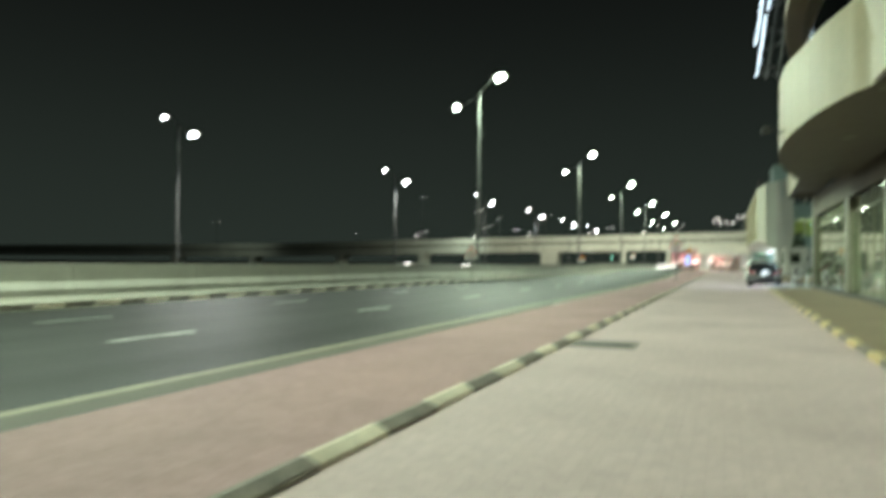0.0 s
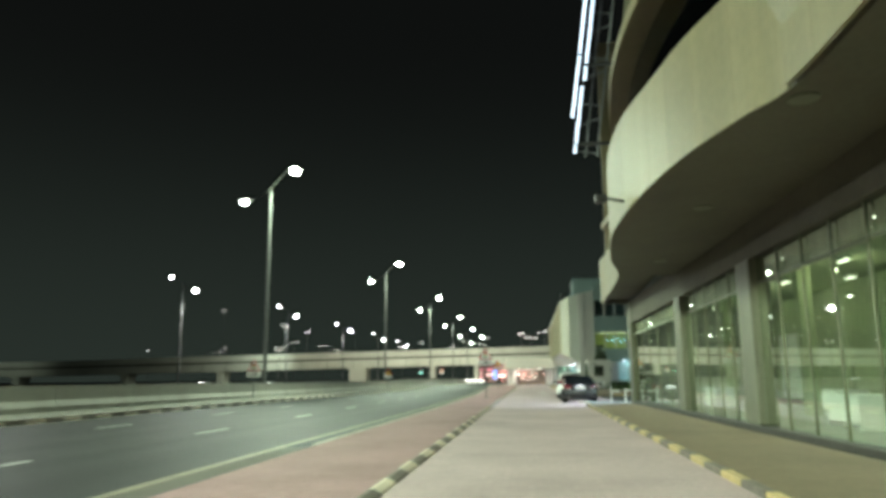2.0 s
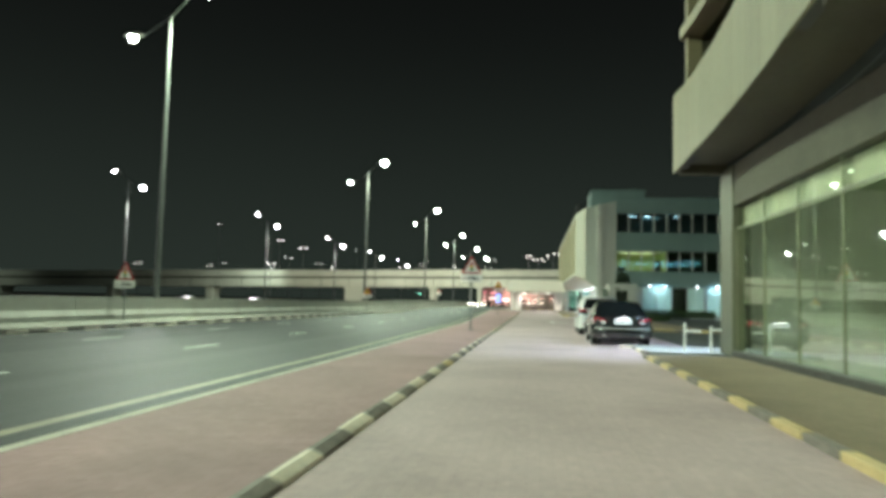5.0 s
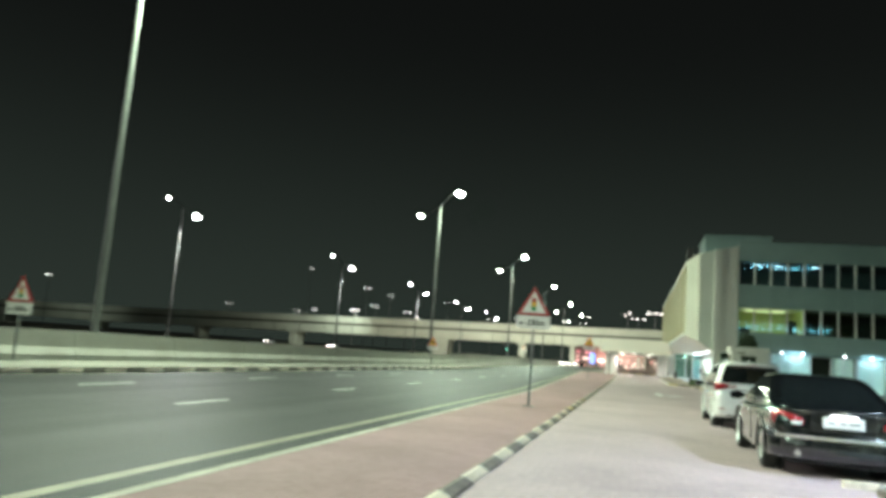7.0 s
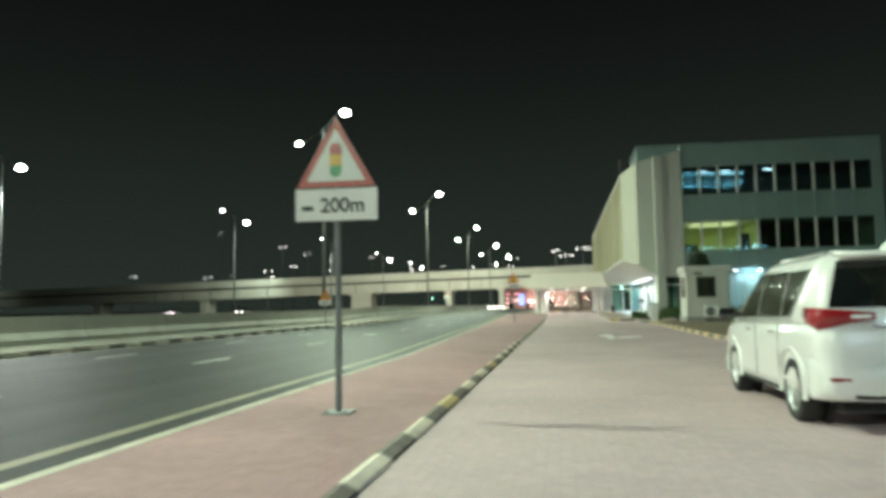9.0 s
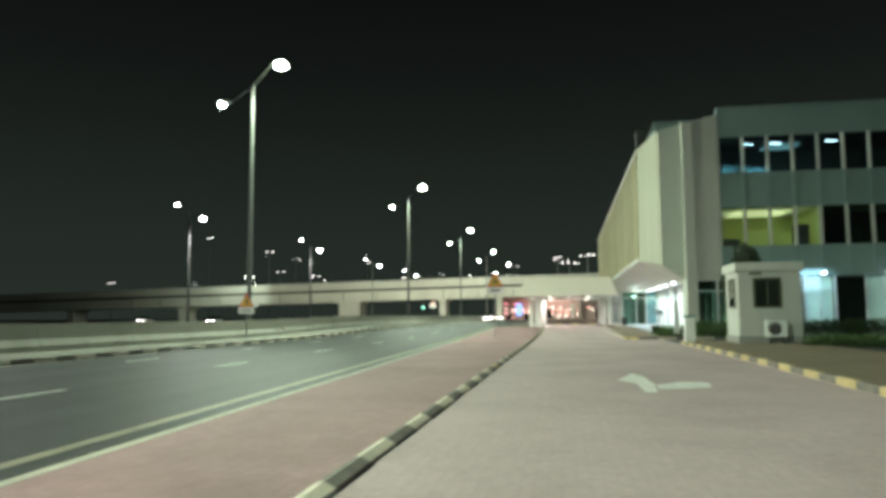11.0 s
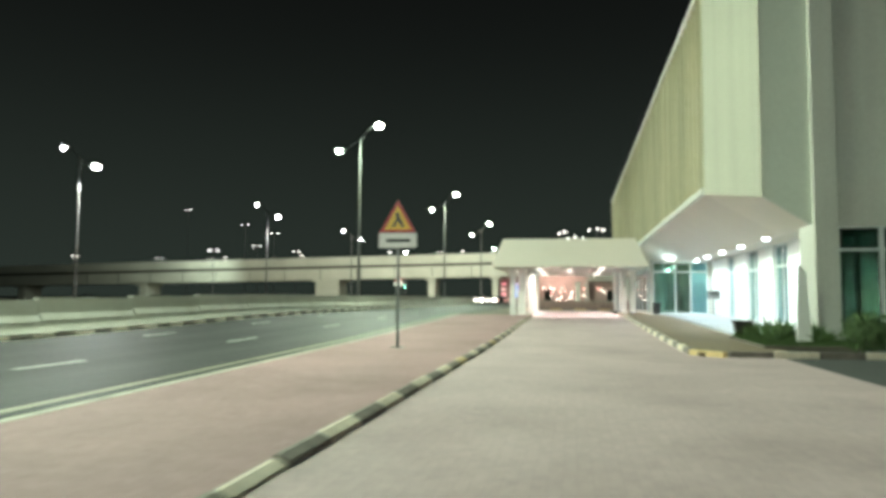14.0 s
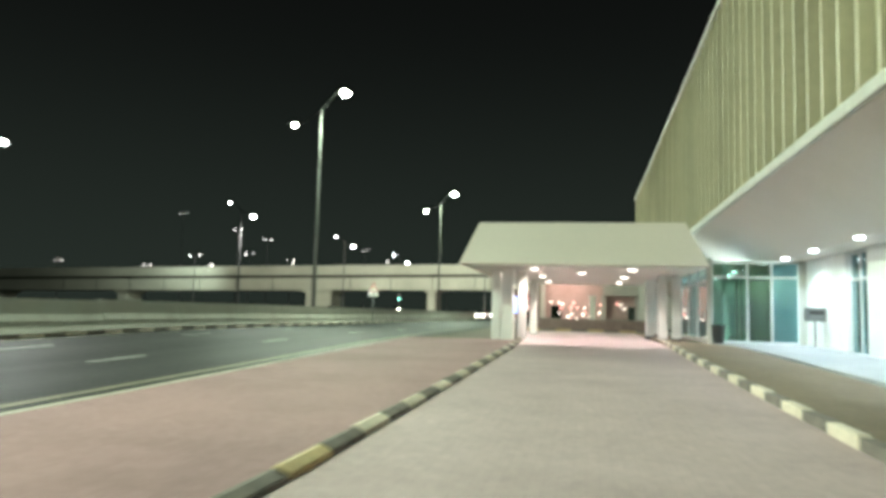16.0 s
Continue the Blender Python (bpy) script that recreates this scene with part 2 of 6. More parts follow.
BLACKP = mat("black_sign_film", (0.02, 0.02, 0.02), 0.4, 0.06, 3.0, 20.0, 0.0)
BLACKCAR = mat("black_car_paint", (0.006, 0.007, 0.008), 0.18, 0.1, 1.0, 30.0, 0.0, 0.0, 0, 1.0)
WHITECAR = mat("white_car_paint", (0.72, 0.72, 0.70), 0.25, 0.05, 1.0, 30.0, 0.0, 0.0, 0, 1.0)
CARGLASS = mat("car_glass", (0.008, 0.010, 0.010), 0.05, 0.1, 1.0, 10.0, 0.0, 0.0, 0, 0.5)
# olive tint stands in for what the van's side glass mirrors and shows
VANGLASS = mat("van_glass_reflection_tint", (0.035, 0.036, 0.022), 0.07, 0.3, 1.0, 10.0, 0.0, 0.0, 0, 0.5)
CHROME = mat("chrome", (0.75, 0.75, 0.75), 0.26, 0.05, 2.0, 10.0, 0.0, 1.0)
RUBBER = mat("tyre_rubber", (0.018, 0.018, 0.018), 0.85, 0.2, 4.0, 40.0, 0.2)
# red raised to imitate headlights reflected in the unlit tail lights
TAILRED = mat("tail_light_red", (0.27, 0.008, 0.014), 0.15, 0.1, 3.0, 10.0, 0.0, 0, 0, 1.0)
TAILON = emit("lit_tail_light", (1.0, 0.10, 0.08), 1.2)
PLATEL = emit("plate_lamp_glow", (1, 1, 1), 8)
LEAF = mat("leaf_green", (0.075, 0.13, 0.04), 0.7, 0.4, 2.0, 15.0, 0.2)
LEAFD = mat("dark_leaf", (0.03, 0.05, 0.02), 0.7, 0.4, 2.0, 15.0, 0.2)
BARK = mat("bark", (0.12, 0.09, 0.06), 0.9, 0.3, 3.0, 20.0, 0.6)
DUSKY = mat("dusky_render", (0.30, 0.22, 0.20), 0.8, 0.3, 0.9, 6.0, 0.3, 0, 0.6)


# ---- mesh helpers ----
def part(name, bm, material, parent=None, label="", smooth=False):
    bmesh.ops.recalc_face_normals(bm, faces=bm.faces)
    me = bpy.data.meshes.new(name)
    bm.to_mesh(me)
    bm.free()
    me.materials.append(material)
    if smooth:
        for p in me.polygons:
            p.use_smooth = True
    ob = new(name, me)
    if parent:
        ob.parent = parent
    if label:
        ob["label"] = label
    return ob


def pieces(name, material, parent, *dims, label="", bevel=0.0):
    """One part for each box."""
    for d in dims:
        part(name, boxes(d, bevel=bevel), material, parent, label)


def thing(name, label, category, place=(0, 0, 0), turn=0.0, group="", kind=""):
    ob = new(name)
    ob.matrix_world = pose(*place, 0, 0, turn)
    return tagged(ob, label, category, group, kind)


def structure(name, bm, material, label):
    return tagged(part(name, bm, material), label, name.split("_")[0], kind="structure")


def boxes(*dims, bevel=0.0):
    """One bmesh of boxes, each (x0, x1, y0, y1, z0, z1)."""
    bm = bmesh.new()
    for x0, x1, y0, y1, z0, z1 in dims:
        bmesh.ops.create_cube(bm, size=1, matrix=Matrix.Translation(((x0 + x1) / 2, (y0 + y1) / 2, (z0 + z1) / 2)) @ Matrix.Diagonal((x1 - x0, y1 - y0, z1 - z0, 1)))
    if bevel:
        bmesh.ops.bevel(bm, geom=bm.edges[:], offset=bevel, segments=2, affect="EDGES", profile=0.6)
    return bm


def rod(a, b, r0, r1=None, n=12, bm=None):
    bm = bm or bmesh.new()
    a, b = Vector(a), Vector(b)
    q = (b - a).to_track_quat("Z", "Y").to_matrix().to_4x4()
    bmesh.ops.create_cone(bm, cap_ends=True, segments=n, radius1=r0, radius2=r0 if r1 is None else r1, depth=(b - a).length, matrix=Matrix.Translation((a + b) / 2) @ q)
    return bm


def prism(poly, axis, lo, hi):
    """A flat polygon pushed out along an axis: x takes (y, z) points, y takes (x, z), z takes (x, y)."""
    bm = bmesh.new()

    def at(p, d):
        return {"x": (d, p[0], p[1]), "y": (p[0], d, p[1]), "z": (p[0], p[1], d)}[axis]

    a = [bm.verts.new(at(p, lo)) for p in poly]
    b = [bm.verts.new(at(p, hi)) for p in poly]
    bm.faces.new(a)
    bm.faces.new(b[::-1])
    for i in range(len(poly)):
        j = (i + 1) % len(poly)
        bm.faces.new((a[i], a[j], b[j], b[i]))
    return bm


def loft(rings):
    bm = bmesh.new()
    vs = [[bm.verts.new(p) for p in r] for r in rings]
    for a, b in zip(vs, vs[1:]):
        for i in range(len(a)):
            j = (i + 1) % len(a)
            bm.faces.new((a[i], a[j], b[j], b[i]))
    bm.faces.new(vs[0])
    bm.faces.new(vs[-1][::-1])
    return bm


def strip(left, right, y0, y1, lift, step=2.0):
    """A sheet along the road between two edges, functions of y, on the rising ground."""
    bm = bmesh.new()
    n = max(2, int((y1 - y0) / step))
    rows = []
    for i in range(n + 1):
        y = y0 + (y1 - y0) * i / n
        rows.append([bm.verts.new((e(y), y, rise(y) + lift)) for e in (left, right)])
    for a, b in zip(rows, rows[1:]):
        bm.faces.new((a[0], a[1], b[1], b[0]))
    return bm


def slab(left, right, y0, y1, top, step=2.0, depth=0.4):
    bm = strip(left, right, y0, y1, top, step)
    geo = bmesh.ops.extrude_face_region(bm, geom=bm.faces[:])
    for v in [g for g in geo["geom"] if isinstance(g, bmesh.types.BMVert)]:
        v.co.z -= depth
    return bm


def const(v):
    return lambda y: v


def spline(points, n=8):
    """A smooth line through plan points."""
    out = []
    p = [Vector(q) for q in points]
    p = [2 * p[0] - p[1]] + p + [2 * p[-1] - p[-2]]
    for i in range(1, len(p) - 2):
        for k in range(n):
            s = k / n
            out.append(0.5 * (2 * p[i] + (p[i + 1] - p[i - 1]) * s + (2 * p[i - 1] - 5 * p[i] + 4 * p[i + 1] - p[i + 2]) * s * s + (3 * p[i] - p[i - 1] - 3 * p[i + 1] + p[i + 2]) * s ** 3))
    return out + [p[-2]]


def ribbon(line, low, high, thick=0.2, shift=0.0, lean=0.0):
    """A standing band along a plan line; low and high are heights as functions of y; lean moves its top in x."""
    bm = bmesh.new()
    rows = []
    for p in line:
        x, y = p[0] + shift, p[1]
        rows.append([bm.verts.new(q) for q in ((x, y, low(y)), (x + lean, y, high(y)), (x + lean + thick, y, high(y)), (x + thick, y, low(y)))])
    for a, b in zip(rows, rows[1:]):
        for i in range(4):
            j = (i + 1) % 4
            bm.faces.new((a[i], a[j], b[j], b[i]))
    bm.faces.new(rows[0])
    bm.faces.new(rows[-1][::-1])
    return bm


def leaves(bm, centre, size, count, leaf, rng):
    for _ in range(count):
        d = Vector((rng.gauss(0, 1), rng.gauss(0, 1), rng.gauss(0, 1))).normalized() * (rng.random() ** 0.4)
        p = Vector(centre) + Vector((d.x * size[0], d.y * size[1], d.z * size[2]))
        q = Euler((rng.uniform(0, 6.3), rng.uniform(0, 6.3), rng.uniform(0, 6.3))).to_matrix()
        s = leaf * rng.uniform(0.6, 1.4)
        v = [bm.verts.new(p + q @ Vector(c)) for c in ((-s, 0, 0), (0, -s * 0.4, s * 0.1), (s, 0, 0), (0, s * 0.4, s * 0.1))]
        bm.faces.new(v)
    return bm


# ---- ground, roads, kerbs ----
def med_left(y):
    """The highway side of the red median."""
    return -4.83 + 0.12 * max(0, 1 - abs(y - 42) / 20) - 1.5 * min(max((y - 70) / 38, 0), 1) - max(0, y - 108) * 0.012


def med_right(y):
    return -2.36 - max(0, y - 126) ** 2 * 0.004 if y < 140 else -3.14 - (y - 140) * 0.1


def right_1(y):
    return 1.88 + (y - 10) * 0.011


structure("ground", strip(const(-1500), const(1500), -400, 3000, -0.06, 2), SAND, "dark sandy ground reaching to the horizon")
structure("road", strip(const(-17.1), med_left, -120, 420, 0.0), ASPHALT, "dark asphalt highway carriageway with worn lanes")
structure("road_far", strip(const(-49.5), const(-21.2), -120, 420, 0.0), ASPHALT, "dark asphalt carriageway behind the barrier wall")
structure("road_service", strip(lambda y: med_right(y) - 0.02, const(4.6), -60, 175, 0.004), SERVICE, "beige block-paved service road beside the buildings")
structure("ground_parking", strip(const(4.6), const(60), 47, 112, -0.004), LOT, "dark asphalt parking ground between the buildings")
structure("pavement_median", slab(lambda y: med_left(y), lambda y: med_right(y) - 0.14, -60, 132, 0.06), REDPAVE, "reddish block-paved strip between highway and service road")
structure("pavement_shop", slab(lambda y: right_1(y) + 0.14, const(4.6), -60, 44.8, 0.10), BROWNPAVE, "brown block-paved footpath along the glazed shopfront")
structure("pavement_island", slab(const(2.64), const(9.0), 45.9, 49.3, 0.10), GREYPAVE, "pale paved island at the corner of the showroom")
structure("pavement_ramp", slab(const(2.64), const(9.0), 44.8, 45.9, 0.03), GREYPAVE, "pale lowered crossing between footpath and island")
structure("pavement_lot", slab(lambda y: 4.2 + (y - 66) * 0.013 + 0.14, const(9.5), 66, 101.4, 0.10), BROWNPAVE, "brown block-paved strip round the guard cabin")
structure("pavement_office", slab(const(2.76), const(5.0), 107.4, 150, 0.10), BROWNPAVE, "brown block-paved footpath before the office entrance")
structure("pavement_entrance", slab(lambda y: 5.0 - 0.7 * min(max((y - 131.5) / 1.5, 0), 1), const(8.2), 113.2, 150, 0.16), GREYPAVE, "pale grey tiled entrance platform of the office")
structure("pavement_barrier", slab(const(-19.9), const(-16.96), -120, 420, 0.15), DUSTY, "pale concrete strip at the foot of the barrier wall")
structure("line_edge", strip(lambda y: med_left(y) - 0.87, lambda y: med_left(y) - 0.68, -60, 210, 0.008), LINEY, "worn yellow edge line on the highway")
structure("line_white", strip(lambda y: med_left(y) - 0.14, lambda y: med_left(y), 22, 132, 0.064), EDGEW, "pale worn edging along the red median")
structure("gutter", strip(lambda y: med_left(y) - 0.68, lambda y: med_left(y) - 0.05, -60, 22, 0.006), GUTTER, "grey-brown strip between edge line and red paving")
structure("joint_median", strip(lambda y: med_left(y) - 0.05, lambda y: med_left(y) + 0.004, -60, 22, 0.062), PLINTH, "dark open joint along the red paving")
structure("line_barrier", strip(const(-16.55), const(-16.4), -120, 420, 0.008), LINEY, "worn yellow line beside the barrier kerb")
dashes = bmesh.new()
for lane, off in ((-9.1, 0.0), (-13.1, 2.0)):
    for k in range(-4, 40):
        y = 8.9 + 8.4 * k + off
        x = lane - 1.1 * min(max((y - 30) / 60, 0), 1)
        vs = [dashes.verts.new((px, py, rise(py) + 0.008)) for px, py in ((x - 0.07, y), (x + 0.07, y), (x + 0.07, y + 2.0), (x - 0.07, y + 2.0))]
        dashes.faces.new(vs)
structure("line_lanes", dashes, LINEW, "white broken lane lines on the highway")
arrow = bmesh.new()
for poly in (((0.42, 81.0), (0.72, 80.3), (0.72, 78.6), (0.92, 78.6), (1.05, 80.0), (1.02, 82.2), (0.84, 82.8)), ((1.02, 79.2), (1.5, 79.3), (2.0, 79.6), (2.1, 80.6), (1.6, 80.7), (1.06, 80.0))):
    arrow.faces.new([arrow.verts.new((x, y, 0.012)) for x, y in poly])
structure("line_arrow", arrow, ARROWW, "white painted direction arrow on the service road")
drain = thing("drain_cover", "rusty dark iron drain cover set in the service road", "drain cover", (-1.87, 11.95, 0.005))
part("cover", boxes((-0.5, 0.5, -0.35, 0.35, 0, 0.012), bevel=0.005), PLINTH, drain)
part("rim", boxes((-0.58, -0.5, -0.43, 0.43, 0, 0.016), (0.5, 0.58, -0.43, 0.43, 0, 0.016), (-0.5, 0.5, 0.35, 0.43, 0, 0.016), (-0.5, 0.5, -0.43, -0.35, 0, 0.016)), KBLK, drain)

# barrier wall between the carriageways, in cast lengths
barrier = thing("wall_barrier", "long grey concrete barrier wall beside the highway", "wall", kind="structure")
panel = None
for k in range(-12, 60):
    y = 6.0 * k
    if panel is None:
        bm = prism([(-20.35, 0), (-19.85, 0), (-19.85, 0.25), (-20.0, 0.5), (-20.02, 1.08), (-20.28, 1.08), (-20.3, 0.5), (-20.35, 0.25)], "y", 0.01, 5.99)
        panel = part("panel", bm, CONCRETE, barrier)
        panel.location = (0, y, 0.1)
    else:
        ob = new("panel", panel.data)
        ob.parent, ob.location = barrier, (0, y, 0.1 + rise(y + 3))


# ---- the curved building with its glazed ground floor ----
CURVE = spline([(3.0, -30), (2.95, 4), (2.88, 12.9), (2.84, 16.3), (2.5, 17.6), (2.05, 19.5), (1.75, 22), (1.63, 24.5), (1.70, 27), (2.08, 30.3), (2.6, 33), (3.1, 36.5), (3.32, 39.5), (3.5, 44.2), (3.4, 46.9)], 14)


def ease(y, a, b, va, vb):
    s = min(max((y - a) / (b - a), 0), 1)
    return va + (vb - va) * s * s * (3 - 2 * s)


hall = thing("curved_building", "cream curved showroom building with glazed ground floor and overhanging upper storeys", "building")
def fascia_low(y):
    return ease(y, 31, 37, 4.98, 5.48) - ease(y, 44.5, 46.9, 0, 0.2)


def fascia_high(y):
    return 5.75 if y < 16.5 else 5.75 + ease(y, 16.45, 17.05, 0, 1.2) + ease(y, 20, 25, 0, 0.3) + ease(y, 30, 38, 0, 0.35)


def resample(line, step):
    """Points at even steps along a plan line."""
    out, rest = [line[0]], step
    for a, b in zip(line, line[1:]):
        L = (b - a).length
        while rest <= L:
            out.append(a + (b - a) * (rest / L))
            rest += step
        rest -= L
    return out + [line[-1]]


part("fascia_backing", ribbon([p for p in CURVE if p[1] < 16.3], lambda y: fascia_low(y) + 0.02, lambda y: 5.73, 0.22, 0.06), PLINTH, hall)
part("fascia_backing", ribbon([p for p in CURVE if p[1] > 16.5], lambda y: fascia_low(y) + 0.02, lambda y: fascia_high(y) - 0.02, 0.22, 0.06), PLINTH, hall)
for run, out, span in (([p for p in CURVE if p[1] < 16.5], -0.11, 16), ([p for p in CURVE if p[1] >= 16.5], 0.0, 8)):
    fine = resample(run, 0.15)
    for k in range(0, len(fine) - 1, span):
        q = fine[k:k + span + 1]
        if len(q) > 1:
            a, b = q[0] + (q[1] - q[0]).normalized() * 0.006, q[-1] + (q[-2] - q[-1]).normalized() * 0.006
            part("fascia_panel", ribbon([a] + q[1:-1] + [b], fascia_low, fascia_high, 0.06, out), HALLC, hall)
soffit_line = [(p[0] + 0.02, p[1]) for p in CURVE]
near_line, end_line = [p for p in soffit_line if p[1] < 34], [p for p in soffit_line if p[1] > 33]
part("soffit", prism(near_line + [(9, near_line[-1][1]), (9, -30)], "z", 4.97, 5.2), SOFFIT, hall, "soffit coloured dark as in the overhang's shade")
part("soffit", prism(end_line + [(9, 46.85), (9, end_line[0][1])], "z", 5.46, 5.62), SOFFIT, hall, "soffit coloured dark as in the overhang's shade")
# bulkhead takes the soffit's dark colour to read as shaded too
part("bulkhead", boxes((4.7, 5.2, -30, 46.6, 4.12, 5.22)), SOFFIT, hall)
part("window_band", ribbon([p for p in CURVE if p[1] > 14], const(6.6), const(9.3), 0.1, 0.75), TINT, hall, "dark recessed glazing")
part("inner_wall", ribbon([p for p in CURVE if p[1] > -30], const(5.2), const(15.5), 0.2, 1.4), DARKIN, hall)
part("upper_slab", ribbon([p for p in CURVE if p[1] > 12], const(9.3), const(9.62), 1.4, 0.18), HALLC, hall, "thin pale curved slab edge")
part("upper_glazing", ribbon([p for p in CURVE if 12 < p[1] < 34], const(9.62), const(16), 0.08, 0.55, 0.7), TINT, hall, "dark upper glazing")
for k, p in enumerate([q for q in CURVE if 14 < q[1] < 34][::6]):
    part("mullion", rod((p[0] + 0.5, p[1], 9.62), (p[0] + 1.2, p[1], 16), 0.05, n=6), FRAMEG, hall)
# leaf-shaped bulging shell over the kink of the fascia, with an opening beside it
SHELL = [((17.0, 5.45), (12.4, 5.5)), ((18.37, 7.19), (13.8, 7.0)), ((19.2, 8.26), (14.7, 8.3)), ((19.3, 9.16), (15.4, 9.4)), ((18.8, 10.0), (15.9, 10.4)), ((17.9, 11.2), (16.3, 11.4)), ((17.2, 12.6), (16.6, 12.7))]
lefts, rights = (spline([(q[s][0], q[s][1]) for q in SHELL], 5) for s in (0, 1))
rings = []
for n, (a, c) in enumerate(zip(lefts, rights)):
    front, grow = [], min(1.0, n / 8)
    for k in range(13):
        u = k / 12
        front.append((2.85 - grow * (0.23 - 0.2 * u + 0.24 * math.sin(math.pi * u)), a[0] + (c[0] - a[0]) * u, a[1] + (c[1] - a[1]) * u))
    rings.append(front + [(x + 0.15, y, z) for x, y, z in reversed(front)])
part("shell", loft(rings), HALLC, hall, "bulging leaf-shaped cream shell")
part("shell_wing", prism([(12.55, 5.7), (12.3, 6.6), (11.9, 8.5), (11.0, 12.5), (-30, 12.5), (-30, 5.7)], "x", 2.88, 3.05), HALLC, hall, "flat cream upper wall")
part("end_wall", boxes((3.75, 36, 46.6, 46.9, 5.62, 20)), HALLC, hall)
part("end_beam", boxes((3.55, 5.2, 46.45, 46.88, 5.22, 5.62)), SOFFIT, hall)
part("end_wall", boxes((11.3, 36, 46.3, 46.6, 0, 5.62)), RENDERW, hall)
srng = random.Random(11)
for x0, step, n, z0, h in ((18.0, 1.35, 9, 20.4, 1.2), (17.2, 1.32, 12, 9.6, 0.95), (18.1, 1.2, 10, 22.3, 0.75)):
    for k in range(n):
        x, w = x0 + step * k, step * 0.58
        dims = [(x, x + 0.16, 46.95, 47.08, z0, z0 + h * srng.uniform(0.7, 1.1))]
        dims.append((x + 0.16, x + w, 46.95, 47.08, z0 + h * srng.choice((0.0, 0.4, 0.8)), 0))
        dims[1] = dims[1][:5] + (dims[1][4] + 0.15,)
        if srng.random() < 0.6:
            dims.append((x + w - 0.14, x + w, 46.96, 47.07, z0, z0 + h * srng.uniform(0.35, 0.8)))
        if srng.random() < 0.35:
            dims.append((x + 0.2, x + 0.36, 46.95, 47.08, z0 + h * 1.2, z0 + h * 1.2 + 0.14))
        pieces("sign_bar", CYAN, hall, *dims, label="glowing cyan sign stroke")
part("sign_rail", boxes((17.5, 30.5, 46.9, 46.96, 20.0, 20.4)), DARKMETAL, hall)
part("roof", prism([(p[0] + 1.3, p[1]) for p in CURVE] + [(36, 46.9), (36, -30)], "z", 15.4, 15.6), SOFFIT, hall)
part("back_wall", boxes((11.0, 11.3, -30, 46.6, 0, 15.4)), INSIDE, hall)
part("end_column", boxes((4.66, 5.15, 45.3, 46.6, 0.09, 5.24), bevel=0.02), FRAMEG, hall, "pale end pier")
part("side_wall", boxes((5.15, 11.0, 46.3, 46.6, 0, 5.05)), RENDERW, hall)
part("interior_floor", boxes((4.9, 11.0, -30, 46.3, 0.1, 0.2)), GREYPAVE, hall)
part("plinth", boxes((4.62, 4.95, -30, 33.6, 0.08, 0.24), bevel=0.02), PLINTH, hall, "dark stone plinth")
part("plinth", boxes((4.62, 4.95, 33.6, 45.3, 0.08, 0.24), bevel=0.02), PLINTH, hall)
COLS = [(-17.2, 0.5), (-8.4, 0.5), (0.4, 0.5), (9.1, 0.5), (17.4, 0.55), (25.6, 0.56), (33.6, 0.52)]
for y, w in COLS:
    part("column", boxes((4.62, 5.1, y - w, y + w, 0.24, 4.12), bevel=0.06), COLUMNP, hall, "pale green-grey column")
edges = [y for y, w in COLS] + [45.9]
for (a, wa), b in zip(COLS, edges[1:]):
    lo, hi = a + wa, b - 0.55
    n = 5
    for k in range(n):
        y0, y1 = lo + (hi - lo) * k / n, lo + (hi - lo) * (k + 1) / n
        part("pane", boxes((4.82, 4.834, y0 + 0.03, y1 - 0.03, 0.24, 3.5)), SHOPGLASS, hall).visible_shadow = False
        part("pane", boxes((4.82, 4.834, y0 + 0.03, y1 - 0.03, 3.55, 4.1)), SHOPGLASS, hall).visible_shadow = False
        part("blind", boxes((4.96, 4.97, y0 + 0.05, y1 - 0.05, 3.5, 4.1)), CREAM, hall, "pale lowered blind behind the top pane")
        part("mullion", boxes((4.8, 4.865, y1 - 0.02, y1 + 0.02, 0.24, 4.12)), MULL, hall)
    part("transom", boxes((4.8, 4.865, lo, hi, 3.5, 3.54)), MULL, hall)
for x, y in ((3.25, 23.2), (3.1, 16.9), (3.6, 30.5), (3.7, 10.0)):
    bm = rod((x, y, 4.94), (x, y, 4.98), 0.2, n=20)
    part("downlight", bm, FRAMEG, hall, "round unlit soffit light")
for z0, z1, dx, dy in ((8.9, 11.4, 0.0, 0.0), (11.5, 15.6, 0.42, 0.0), (10.05, 12.2, -0.06, -0.35), (12.35, 15.6, 0.27, -0.35)):
    tube = part("neon_tube", rod((1.21 + dx, 31.53 + dy, z0), (1.21 + dx + (z1 - z0) * 0.14, 31.53 + dy, z1), 0.022, n=8), DARKMETAL, hall, "light strip of blue-white modules")
    z = z0
    while z < z1 - 0.1:
        x = 1.19 + dx + (z - z0) * 0.14 + srng.uniform(-0.012, 0.012)
        part("light_module", rod((x, 31.5 + dy, z), (x + 0.018, 31.5 + dy, z + 0.15), 0.04, n=8), NEON, tube)
        z += 0.185
for dx in (0.35, 0.75):
    part("sign_frame_rail", rod((1.19 + dx, 31.7, 8.8), (1.19 + dx + 0.95, 31.7, 15.6), 0.03, n=6), GALV, hall, "thin steel sign frame")
for k in range(8):
    z = 9.0 + 0.85 * k
    part("sign_frame_rung", rod((1.19 + (z - 8.9) * 0.14, 31.6, z), (1.98 + (z - 8.9) * 0.14, 31.7, z + (0.35 if k % 2 else -0.1)), 0.022, n=6), GALV, hall)
part("neon_bracket", boxes((1.2, 2.4, 31.0, 31.1, 9.0, 9.1)), DARKMETAL, hall)
part("neon_bracket", boxes((1.6, 2.6, 31.0, 31.1, 11.8, 11.9)), DARKMETAL, hall)
